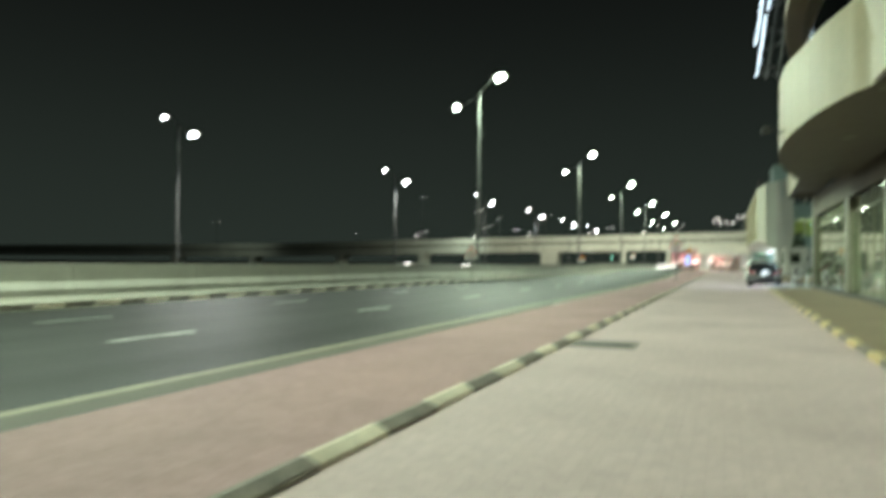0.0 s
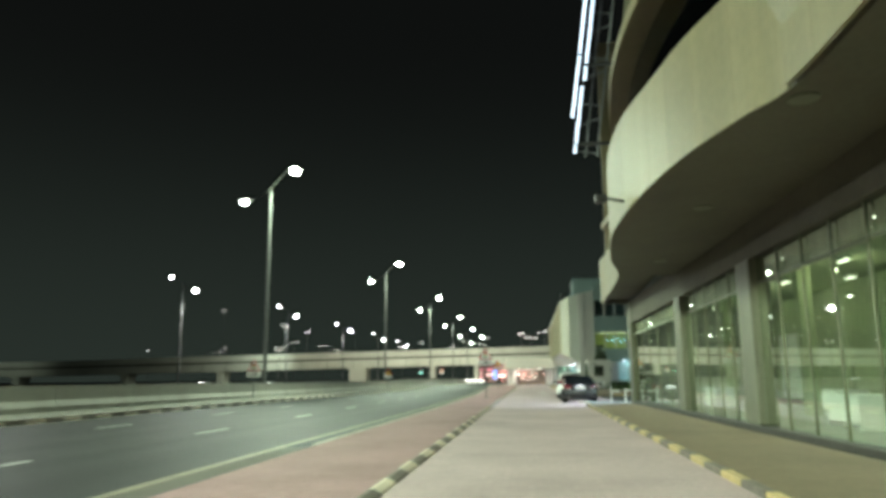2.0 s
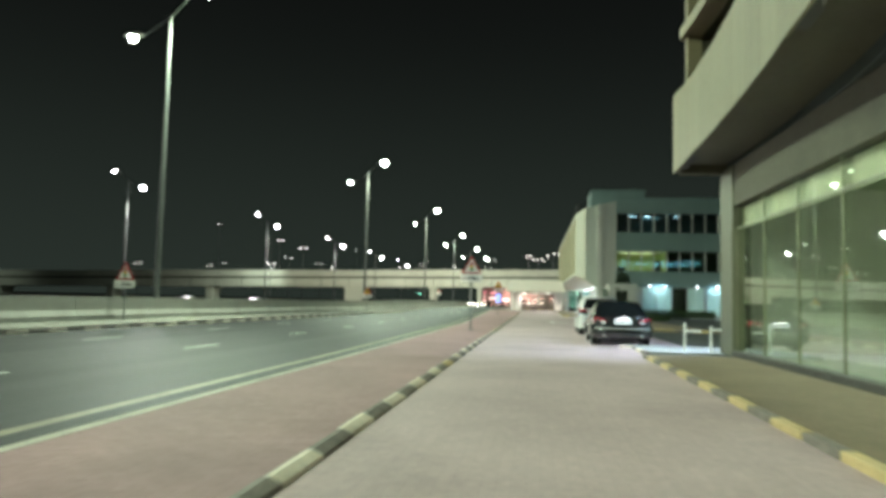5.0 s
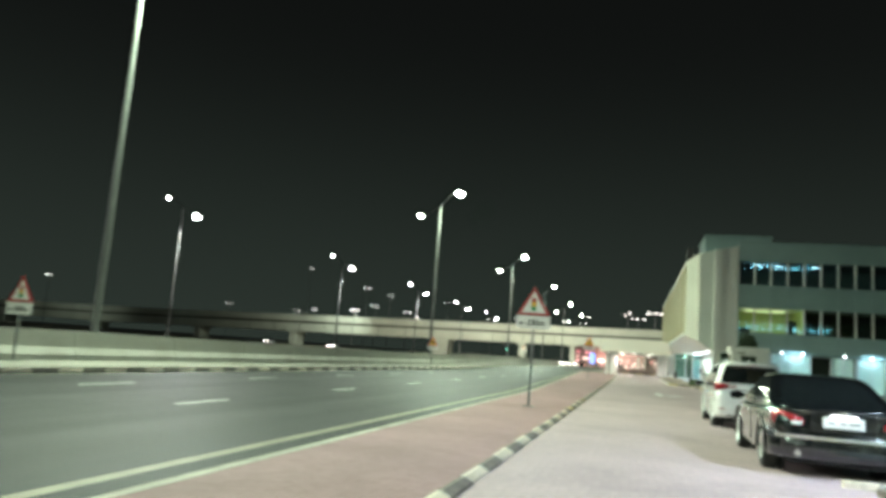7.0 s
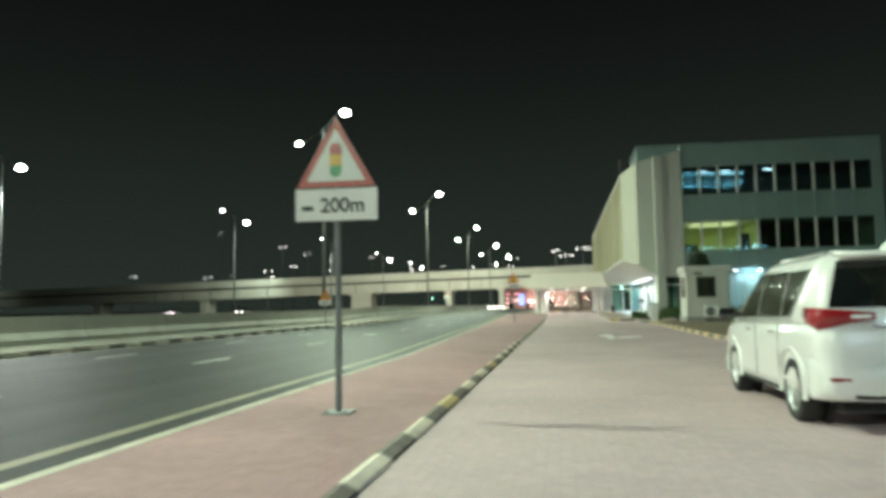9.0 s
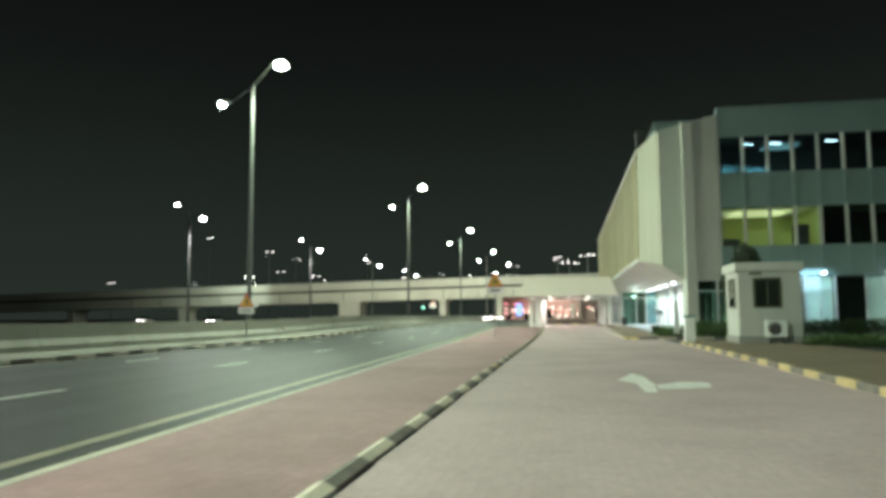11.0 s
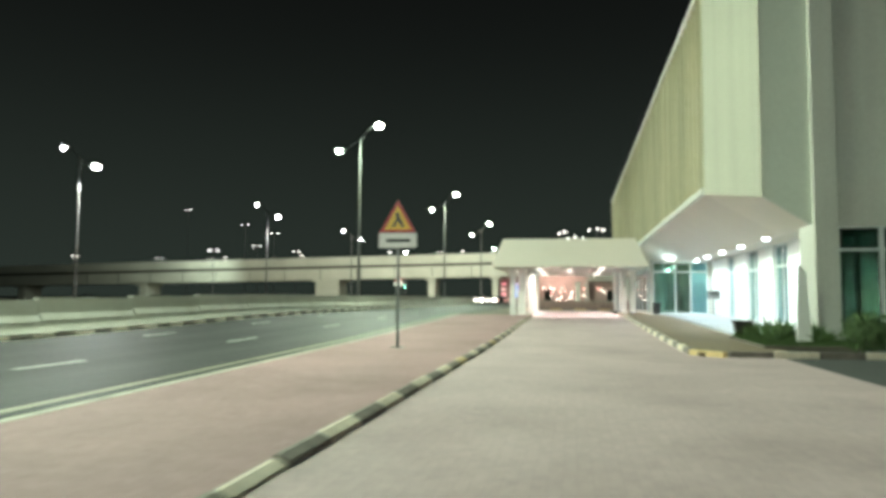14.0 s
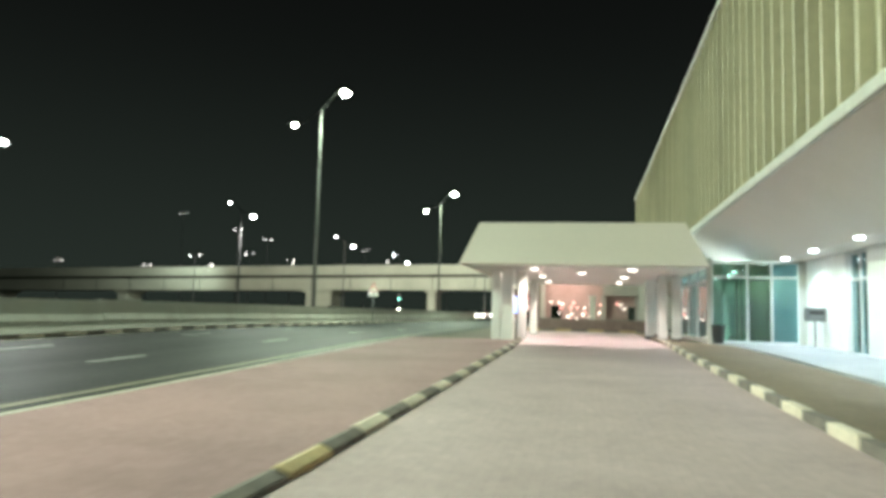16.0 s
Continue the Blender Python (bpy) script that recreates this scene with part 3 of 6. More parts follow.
wl = thing("wall_lamp", "small bracket spotlight on the cream fascia", "lamp", (1.62, 23.6, 5.25))
part("bracket", rod((0.05, 0, 0), (-0.4, 0.1, 0.12), 0.03, n=8), DARKMETAL, wl)
part("head", boxes((-0.6, -0.35, 0.0, 0.22, 0.02, 0.2), bevel=0.03), DARKMETAL, wl)
fl = thing("flood_light", "small white floodlight at the top of the end pier", "lamp", (4.9, 46.75, 4.6))
part("bracket", boxes((-0.03, 0.03, -0.2, 0.0, -0.03, 0.03)), DARKMETAL, fl)
part("housing", boxes((-0.18, 0.18, 0.0, 0.14, -0.1, 0.16), bevel=0.02), DARKMETAL, fl)
part("lens", boxes((-0.15, 0.15, 0.14, 0.15, -0.07, 0.13)), DOWN, fl, "glowing white lens")
lamp("flood_light_beam", (4.9, 47.1, 4.6), 1900, (0.62, 0.82, 1.0), "SPOT", 0.15, (2.6, 48.5, 0), 130, 0.7)
ct = thing("ceiling_light", "small lit ceiling lamp inside the showroom", "lamp", (6.6, 4.0, 4.6), group="showroom ceiling lamps")
part("housing", boxes((-0.1, 0.1, -0.34, 0.34, 0, 0.12), bevel=0.01), INSIDE, ct)
part("tube", boxes((-0.06, 0.06, -0.3, 0.3, -0.03, 0)), TUBE, ct)
for x in (6.6, 8.4, 10.2):
    for k in range(9):
        if x > 6.6 or k:
            copy_thing(ct, pose(x, 4.0 + 4.8 * k + (0.9 if x == 8.4 else 0), 4.6))
for y in (10.0, 16.5, 23, 29.5, 36, 42):
    lamp("showroom_glow", (8.4, y, 4.4), 80, (0.90, 1.0, 0.66), "POINT", 0.05)
part("interior_skirting", boxes((10.9, 11.0, -30, 46.3, 0.2, 0.4)), PLINTH, hall)
for k in range(12):
    y = 1.0 + 3.8 * k
    part("wall_panel", boxes((10.93, 11.0, y, y + 3.6, 0.45, 3.2), bevel=0.01), WHITE if k % 3 == 1 else INSIDE, hall, "pale panel on the back wall")
for y in (6.0, 14.0, 22.3, 30.8, 39.5):
    part("inner_column", boxes((7.7, 8.1, y - 0.2, y + 0.2, 0.2, 4.72), bevel=0.02), INSIDE, hall)
for x, y in ((7.0, 12.2), (9.3, 18.8), (6.8, 24.9), (9.0, 31.5), (7.2, 38.6)):
    dk = thing("reception_desk", "pale office desk standing in the showroom", "desk", (x, y, 0.2), group="showroom desks")
    part("top", boxes((-0.45, 0.45, -0.9, 0.9, 0.71, 0.75), bevel=0.008), WHITE, dk)
    part("modesty_panel", boxes((-0.40, -0.37, -0.8, 0.8, 0.15, 0.71)), WHITE, dk)
    pieces("side_panel", WHITE, dk, (-0.42, 0.42, -0.86, -0.82, 0, 0.71), (-0.42, 0.42, 0.82, 0.86, 0, 0.71))
for x, y in ((8.2, 12.0), (8.2, 24.6), (8.4, 38.8), (9.9, 18.9)):
    ch = thing("office_chair", "dark office chair behind a showroom desk", "chair", (x, y, 0.2), group="showroom chairs")
    part("seat", boxes((-0.24, 0.24, -0.24, 0.24, 0.42, 0.5), bevel=0.03), DARKMETAL, ch)
    part("backrest", boxes((0.2, 0.27, -0.23, 0.23, 0.55, 1.05), bevel=0.03), DARKMETAL, ch)
    part("stem", rod((0, 0, 0.05), (0, 0, 0.42), 0.03, n=8), DARKMETAL, ch)
    for k in range(5):
        a = 2 * math.pi * k / 5
        part("foot", rod((0, 0, 0.09), (0.27 * math.cos(a), 0.27 * math.sin(a), 0.04), 0.02, n=6), DARKMETAL, ch)
for y, z, w, h in ((25.2, 1.03, 0.36, 0.2), (13.2, 1.35, 0.3, 0.42)):
    nt_ = thing("notice_sheet", "white paper notice stuck behind the shopfront glass", "notice", (4.842, y, z))
    part("sheet", boxes((0, 0.004, 0, w, 0, h)), WHITE, nt_)
    pieces("writing_bar", BLACKP, nt_, *[(-0.002, 0, w * 0.15, w * 0.85, h * f, h * f + 0.02) for f in (0.25, 0.5, 0.75)])
part("outer_wall", boxes((35.7, 36, -30, 46.6, 0, 15.4)), RENDERW, hall)
part("outer_wall", boxes((3.3, 35.7, -30, -29.7, 0, 15.4)), RENDERW, hall)
part("interior_ceiling", boxes((5.2, 11.0, -30, 46.3, 4.72, 4.8)), INSIDE, hall)

# white rail beside the building's end
rail = thing("metal_rail", "white-painted metal rail on the footpath's end", "rail", (3.66, 46.5, 0.10))
for x in (0.0, 0.72, 1.42):
    part("post", rod((x, 0, 0), (x, 0, 0.82 if x == 0 else 0.75), 0.04, n=10), WHITE, rail)
part("top_bar", boxes((0, 0.45, -0.025, 0.025, 0.55, 0.63), bevel=0.01), WHITE, rail)
part("top_bar", boxes((0.72, 1.42, -0.025, 0.025, 0.6, 0.68), bevel=0.01), WHITE, rail)

# ---- office building ----
office = thing("office_building", "white three-storey office block with ribbed side and dark strip windows", "building")
SX = 4.4
part("side_wall", boxes((SX + 0.25, SX + 0.6, 115.7, 175, 5.0, 12.3)), OLIVE, office, "pale yellowish side wall behind the fins")
cw = bmesh.new()
low = [cw.verts.new(p) for p in ((SX, 115.7, 4.95), (5.38, 112.04, 4.36), (5.9, 112.4, 4.36), (SX + 0.6, 115.9, 4.95))]
top = [cw.verts.new(p) for p in ((SX, 115.7, 12.55), (5.38, 112.04, 12.88), (5.9, 112.4, 12.88), (SX + 0.6, 115.9, 12.55))]
for k in range(4):
    cw.faces.new((low[k], low[(k + 1) % 4], top[(k + 1) % 4], top[k]))
cw.faces.new(low)
cw.faces.new(top)
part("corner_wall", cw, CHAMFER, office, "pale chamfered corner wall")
part("coping", boxes((SX - 0.05, SX + 0.9, 115.7, 175, 12.3, 12.55), bevel=0.03), RENDERW, office)
part("sill", boxes((SX - 0.12, SX + 0.4, 115.7, 175, 4.95, 5.2), bevel=0.03), RENDERW, office)
for k in range(62):
    y = 115.9 + 0.95 * k
    part("fin", boxes((SX - 0.02, SX + 0.26, y - 0.06, y + 0.06, 5.2, 12.3)), CREAM, office)
# sloping soffit from the fins down to the ground floor
part("sloping_soffit", prism([(SX, 4.95), (6.8, 3.5), (7.9, 3.5), (7.9, 3.62), (6.8, 3.62), (SX + 0.2, 5.0)], "y", 115.7, 175), ROOFW, office, "white sloping soffit over the entrance walk")
sf = bmesh.new()
sv = [[sf.verts.new((x, y, z + d)) for x, y, z in ((SX, 115.7, 4.95), (5.38, 112.06, 4.358), (6.8, 112.3, 3.5), (7.9, 112.45, 3.5), (7.9, 115.7, 3.5), (6.8, 115.7, 3.5))] for d in (0.0, 0.1)]
for q in sv:
    sf.faces.new((q[0], q[1], q[2], q[5]))
    sf.faces.new((q[5], q[2], q[3], q[4]))
part("sloping_soffit", sf, ROOFW, office)
part("corner_wall", prism([(5.38, 4.369), (6.75, 3.53), (6.75, 13.2), (5.38, 12.88)], "y", 112.05, 112.42), CORNERB, office, "pale bluish corner wall, colour lightened against weak light")
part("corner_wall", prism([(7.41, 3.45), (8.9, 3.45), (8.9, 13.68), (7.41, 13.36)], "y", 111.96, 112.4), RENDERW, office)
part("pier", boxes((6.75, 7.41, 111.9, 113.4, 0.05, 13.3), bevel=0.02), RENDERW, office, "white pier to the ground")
pieces("parapet", BLUEW, office, (8.9, 24, 111.95, 112.5, 13.95, 14.15), (8.9, 9.3, 112.5, 175, 12.6, 13.9))
part("roof", boxes((5.5, 24, 112.43, 174.7, 12.4, 12.6)), CONCRETE, office)
part("end_wall", boxes((23.6, 24, 112.36, 175, 0, 13.94)), RENDERW, office)
part("end_wall", boxes((4.7, 23.6, 174.7, 175, 0, 12.4)), RENDERW, office)
part("spandrel", boxes((8.9, 24, 112.0, 112.35, 12.25, 13.95)), BLUEW, office)
part("spandrel", boxes((8.9, 24, 112.0, 112.35, 7.85, 10.0)), BLUEW, office, "pale blue-grey panel band")
part("spandrel", boxes((8.9, 24, 112.0, 112.35, 3.65, 5.5)), BLUEW, office)
for k in range(10):
    x = 8.9 + 1.44 * k
    for z0, z1 in ((10.0, 12.25), (5.5, 7.85)):
        part("mullion", boxes((x - 0.07, x + 0.07, 111.96, 112.3, z0, z1)), RENDERW, office)
        part("pane", boxes((x + 0.07, x + 1.37, 112.12, 112.14, z0, z1)), GLASS if (z0 < 9 and k < 4) else TEALD if z0 > 9 else TINT, office, "lit office window" if (z0 < 9 and k < 4) else "dark office window").visible_shadow = False
    for z0, z1 in ((3.65, 5.5), (7.85, 10.0)):
        part("rib", boxes((x - 0.05, x + 0.05, 111.97, 112.0, z0, z1)), BLUEW, office)
pieces("end_pilaster", BLUEW, office, (23.3, 24, 111.98, 112.35, 10.0, 12.25), (23.3, 24, 111.98, 112.35, 5.5, 7.85), (23.5, 24, 112.0, 112.35, 0, 3.65))
pieces("floor_slab", WHITE, office, (8.9, 23.6, 112.4, 120, 5.2, 5.5), (8.9, 23.6, 112.4, 120, 7.86, 8.2), (8.9, 23.6, 112.4, 120, 9.7, 9.95))
pieces("office_room_wall", INSIDEY, office, (8.9, 14.7, 117, 117.2, 5.5, 7.86), (14.6, 14.75, 112.4, 117, 5.5, 7.86), (8.85, 8.95, 112.4, 117, 5.5, 7.86), label="lit yellow-green office wall")
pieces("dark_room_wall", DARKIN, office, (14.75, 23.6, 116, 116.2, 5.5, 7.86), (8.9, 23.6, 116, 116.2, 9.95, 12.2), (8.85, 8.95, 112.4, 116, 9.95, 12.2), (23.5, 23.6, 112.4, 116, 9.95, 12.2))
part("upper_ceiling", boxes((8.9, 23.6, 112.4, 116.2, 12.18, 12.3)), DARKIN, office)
for x in (11.0, 12.7, 16.0):
    ct = thing("ceiling_light", "cool white ceiling lamp in an upper office", "lamp", (x, 113.6, 12.1), 24, group="upper office lamps")
    part("housing", boxes((-0.45, 0.45, -0.12, 0.12, 0, 0.06)), WHITE, ct)
    part("tube", boxes((-0.4, 0.4, -0.05, 0.05, -0.03, 0)), DOWN, ct)
lamp("upper_office_glow", (13.0, 113.9, 11.9), 7, (0.55, 0.95, 1.0), "AREA", 2.0)
lamp("office_glow", (11.6, 114.2, 7.7), 23, (0.92, 1.0, 0.5), "AREA", 3.5)
for x in (10.0, 12.6):
    ct = thing("ceiling_light", "lit fluorescent office ceiling lamp", "lamp", (x, 114.2, 7.78), group="office ceiling lamps")
    part("housing", boxes((-0.6, 0.6, -0.15, 0.15, 0, 0.06)), WHITE, ct)
    part("tube", boxes((-0.55, 0.55, -0.06, 0.06, -0.03, 0)), OFFICETUBE, ct)
cab = thing("desk_cabinet", "dark office cabinet standing behind the lit window", "cabinet", (13.7, 112.9, 5.5))
part("body", boxes((-0.45, 0.45, -0.2, 0.2, 0, 1.3), bevel=0.02), DARKMETAL, cab)
pc = thing("desk_cabinet", "dark office cabinet standing behind the lit window", "cabinet", (9.6, 112.9, 5.5))
part("body", boxes((-0.5, 0.5, -0.2, 0.2, 0, 0.5), bevel=0.02), DARKMETAL, pc)
# south ground floor: dark doors, then lit shop windows
part("ground_wall", boxes((9.85, 11.9, 112.0, 112.35, 0, 3.65)), RENDERW, office)
for x0, x1 in ((7.3, 8.5), (8.62, 9.75)):
    part("pane", boxes((x0, x1, 112.1, 112.12, 0.35, 3.4)), TINT, office, "dark ground-floor glass")
    pieces("door_frame", FRAMEW, office, (x0 - 0.06, x0, 112.02, 112.2, 0.2, 3.5), (x1, x1 + 0.06, 112.02, 112.2, 0.2, 3.5), (x0, x1, 112.02, 112.2, 3.4, 3.5), (x0, x1, 112.02, 112.2, 2.75, 2.82))
for x0, x1 in ((11.95, 13.5), (13.6, 15.2), (17.0, 18.9), (19.2, 21.4), (21.6, 23.4)):
    part("pane", boxes((x0, x1, 112.15, 112.17, 0.5, 3.6)), GLASS, office, "brightly lit shop window").visible_shadow = False
    pieces("window_frame", FRAMEW, office, (x0 - 0.06, x0, 112.02, 112.25, 0.4, 3.65), (x1, x1 + 0.06, 112.02, 112.25, 0.4, 3.65), ((x0 + x1) / 2 - 0.03, (x0 + x1) / 2 + 0.03, 112.04, 112.22, 0.5, 3.6), (x0, x1, 112.04, 112.22, 2.78, 2.84))
    part("blind", boxes((x0 + 0.02, x1 - 0.02, 112.5, 112.52, 0.5, 3.6)), BLIND, office, "white blind lit by added lamps outside the glass")
pieces("ground_wall", RENDERW, office, (15.3, 16.9, 112.0, 112.35, 0, 0.5), (11.9, 23.5, 112.0, 112.3, 0, 0.44))
part("dark_door", boxes((15.35, 16.85, 112.1, 112.16, 0.5, 3.5)), TINT, office)
for x in (12.7, 14.5, 18.0, 20.2, 22.6):
    dl = thing("downlight", "cool white lamp over the shop windows", "lamp", (x, 111.6, 3.75), group="shop downlights")
    part("bracket", boxes((-0.05, 0.05, 0, 0.38, 0, 0.06)), WHITE, dl)
    part("lens", rod((0, 0, -0.05), (0, 0, 0.05), 0.085, n=16), DOWN, dl)
# area lamps added before the glass make the blinds look lit
lamp("shop_glow", (14.0, 111.2, 3.5), 56, (0.48, 0.80, 1.0), "AREA", 1.6, (14, 112.6, 1.6))
lamp("shop_glow", (20.4, 111.2, 3.5), 56, (0.48, 0.80, 1.0), "AREA", 1.6, (20.4, 112.6, 1.6))
# ground floor along the entrance walk
G = 0.5
pieces("entrance_wall", WHITE, office, (7.7, 8.0, 113.4, 114.6, 0.1, 3.6), (7.7, 8.0, 116.6, 118.2, 0.1, 3.6), (7.7, 8.0, 120.2, 122.6, 0.1, 3.6), (7.7, 8.0, 124.6, 127.2, 0.1, 3.6), (7.7, 8.0, 128.9, 133.2, 0.1, 3.6), label="white entrance wall")
for y0, y1 in ((114.6, 116.6), (118.2, 120.2), (122.6, 124.6), (127.2, 128.9)):
    part("pane", boxes((7.86, 7.875, y0, y1, 0.45, 3.4)), TEAL, office, "teal-tinted entrance window").visible_shadow = False
    pieces("window_frame", FRAMEW, office, (7.8, 7.92, y0, y0 + 0.07, 0.4, 3.5), (7.8, 7.92, y1 - 0.07, y1, 0.4, 3.5), (7.8, 7.92, (y0 + y1) / 2 - 0.03, (y0 + y1) / 2 + 0.03, 0.4, 3.5), (7.8, 7.92, y0, y1, 2.6, 2.68), (7.8, 7.92, y0, y1, 3.42, 3.6), (7.75, 7.95, y0, y1, 0.2, 0.45))
    part("room_wall", boxes((9.8, 9.9, y0 - 0.5, y1 + 0.5, 0.2, 3.6)), BLIND, office)
pieces("vestibule_wall", RENDERW, office, (7.46, 7.75, 133.0, 133.3, 0.1, 3.6), (4.3, 4.44, 133.02, 145, 0.1, 0.6), (4.3, 4.44, 132.95, 133.2, 0.6, 3.6))
for x0, x1, g in ((4.5, 5.66, GREENG), (5.74, 6.5, TINT), (6.58, 7.42, TEAL)):
    part("door", boxes((x0, x1, 133.1, 133.12, G + 0.05, 3.4)), g, office, "glass entrance door").visible_shadow = False
    pieces("door_frame", FRAMEW, office, (x0 - 0.06, x0, 133.02, 133.2, G, 3.5), (x1, x1 + 0.04, 133.02, 133.2, G, 3.5), (x0, x1, 133.02, 133.2, 3.4, 3.5), (x0, x1, 133.02, 133.2, 2.86, 2.94), (x0, x1, 133.02, 133.2, G, G + 0.06))
pieces("door_upright", FRAMEG, office, (5.32, 5.37, 133.16, 133.22, G, 3.4), (5.5, 5.54, 133.16, 133.22, G, 3.4))
pieces("curtain", BLIND, office, (4.92, 5.1, 133.4, 133.44, G, 3.4), label="pale curtain behind the green glass")
for k in range(4):
    y0 = 133.2 + 2.6 * k
    part("pane", boxes((4.36, 4.375, y0, y0 + 2.5, G, 3.4)), TEAL, office, "teal-tinted vestibule glass").visible_shadow = False
    pieces("window_frame", FRAMEW, office, (4.32, 4.42, y0 - 0.05, y0 + 0.05, G, 3.5), (4.32, 4.42, y0 + 0.05, y0 + 2.55, 2.72, 2.8))
pieces("vestibule_back", BLIND, office, (7.6, 7.8, 133.3, 150, 0.2, 3.6), (4.4, 7.6, 145, 145.2, 0.2, 3.6))
for y in (116.9, 120.8, 124.6, 128.4, 131.6):
    dl = thing("downlight", "round bright white soffit downlight", "lamp", (6.65, y, 3.5), group="entrance downlights")
    part("ring", rod((0, 0, 0), (0, 0, 0.05), 0.15, n=20), WHITE, dl)
    part("lens", rod((0, 0, -0.05), (0, 0, 0.0), 0.11, 0.125, n=20), DOWN, dl)
    lamp("downlight_beam", (6.65, y, 3.4), 540, (0.68, 0.88, 1.0), "SPOT", 0.15, (6.65, y + 0.01, 0), 150, 0.8)
vl = thing("ceiling_light", "lit round ceiling lamp inside the glazed vestibule", "lamp", (6.3, 138.5, 3.42), group="vestibule lamps")
part("housing", rod((0, 0, 0), (0, 0, 0.07), 0.16, n=18), WHITE, vl)
part("lens", rod((0, 0, -0.04), (0, 0, 0), 0.12, n=18), DOWN, vl)
lamp("vestibule_glow", (6.0, 138.5, 3.2), 170, (0.75, 1.0, 0.98), "POINT", 0.1)
ib = thing("letter_box", "dark grey metal box on a post before the entrance doors", "box", (7.4, 131.0, 0.5))
part("post", rod((0, 0, 0), (0, 0, 0.9), 0.035), GALV, ib)
part("body", boxes((-0.3, 0.3, -0.2, 0.2, 0.85, 1.3), bevel=0.03), GALV, ib)
part("flap", boxes((-0.22, 0.22, -0.215, -0.2, 1.08, 1.2), bevel=0.005), DARKMETAL, ib)

# low block set back on the roof, a lamp and a loudspeaker at the roof's edge
part("roof_block", boxes((7.2, 14.5, 128, 136, 12.6, 17.3)), BLUEW, office, "dim grey block set back on the roof")
part("roof_block_coping", boxes((7.1, 14.6, 127.9, 136.1, 17.3, 17.6), bevel=0.03), BLUEW, office)
rl = thing("roof_lamp", "small warm lamp on the edge of the office roof", "lamp", (4.9, 131.7, 12.55))
part("stem", rod((0, 0, 0), (0, 0, 0.3), 0.03, n=8), DARKMETAL, rl)
part("lens", rod((0, 0, 0.3), (0, 0, 0.62), 0.07, 0.05, 10), WARMDOWN, rl)
rs = thing("roof_loudspeaker", "small dark loudspeaker box on the office roof corner", "loudspeaker", (4.75, 115.95, 12.55))
part("stem", rod((0, 0, 0), (0, 0, 0.25), 0.05, n=8), DARKMETAL, rs)
part("cabinet", boxes((-0.35, 0.35, -0.3, 0.3, 0.25, 1.35), bevel=0.06), DARKMETAL, rs)

# ---- drive-through canopy ----
can = thing("entrance_canopy", "white drive-through canopy with sloping fascia on round-edged columns", "canopy")
C0, C1, CY0, CY1 = -4.65, 4.0, 130.6, 146.5
bm = bmesh.new()
lowr = [bm.verts.new(p) for p in ((C0, CY0, 3.12), (C1, CY0, 3.12), (C1, CY1, 3.12), (C0, CY1, 3.12))]
topr = [bm.verts.new(p) for p in ((C0 + 0.55, CY0 + 1.3, 4.78), (C1 - 0.62, CY0 + 1.3, 4.78), (C1 - 0.62, CY1 - 1.3, 4.78), (C0 + 0.55, CY1 - 1.3, 4.78))]
for i in range(4):
    j = (i + 1) % 4
    bm.faces.new((lowr[i], lowr[j], topr[j], topr[i]))
bm.faces.new(topr)
bm.faces.new(lowr[::-1])
part("roof", bm, ROOFW, can, "white sloping canopy roof")
part("ceiling", boxes((C0 + 0.3, C1 - 0.2, CY0 + 0.3, CY1 - 0.3, 3.08, 3.11)), WHITE, can)
for x, y in ((-2.62, 134.0), (-3.08, 133.0), (-3.75, 134.8), (2.95, 135.5), (3.5, 135.7), (2.75, 139.2), (-2.75, 142.5), (3.4, 143.4)):
    w = 0.23 if x == -3.08 else 0.18
    part("column", boxes((x - w, x + w, y - w, y + w, 0.3, 3.08), bevel=0.05), WHITE, can)
    if x > 0:
        part("column_base", boxes((x - w - 0.03, x + w + 0.03, y - w - 0.03, y + w + 0.03, 0.2, 0.5), bevel=0.02), PLINTH, can)
for x, y in ((-2.0, 131.8), (1.5, 131.6), (-2.0, 137.0), (1.5, 137.0), (-0.3, 134.4), (-3.7, 136.0), (-2.0, 142), (1.5, 142)):
    dl = thing("downlight", "round warm white canopy downlight", "lamp", (x, y, 3.06), group="canopy downlights")
    part("ring", rod((0, 0, -0.02), (0, 0, 0.02), 0.2, n=20), WHITE, dl)
    part("lens", rod((0, 0, -0.06), (0, 0, -0.02), 0.15, n=20), WARMDOWN, dl)
for x, y in ((-2.0, 133.5), (1.5, 133.5), (-2.0, 140.5), (1.5, 140.5)):
    lamp("canopy_beam", (x, y, 2.9), 520, (1.0, 0.90, 0.82), "SPOT", 0.2, (x, y + 0.01, 0), 150, 0.8)

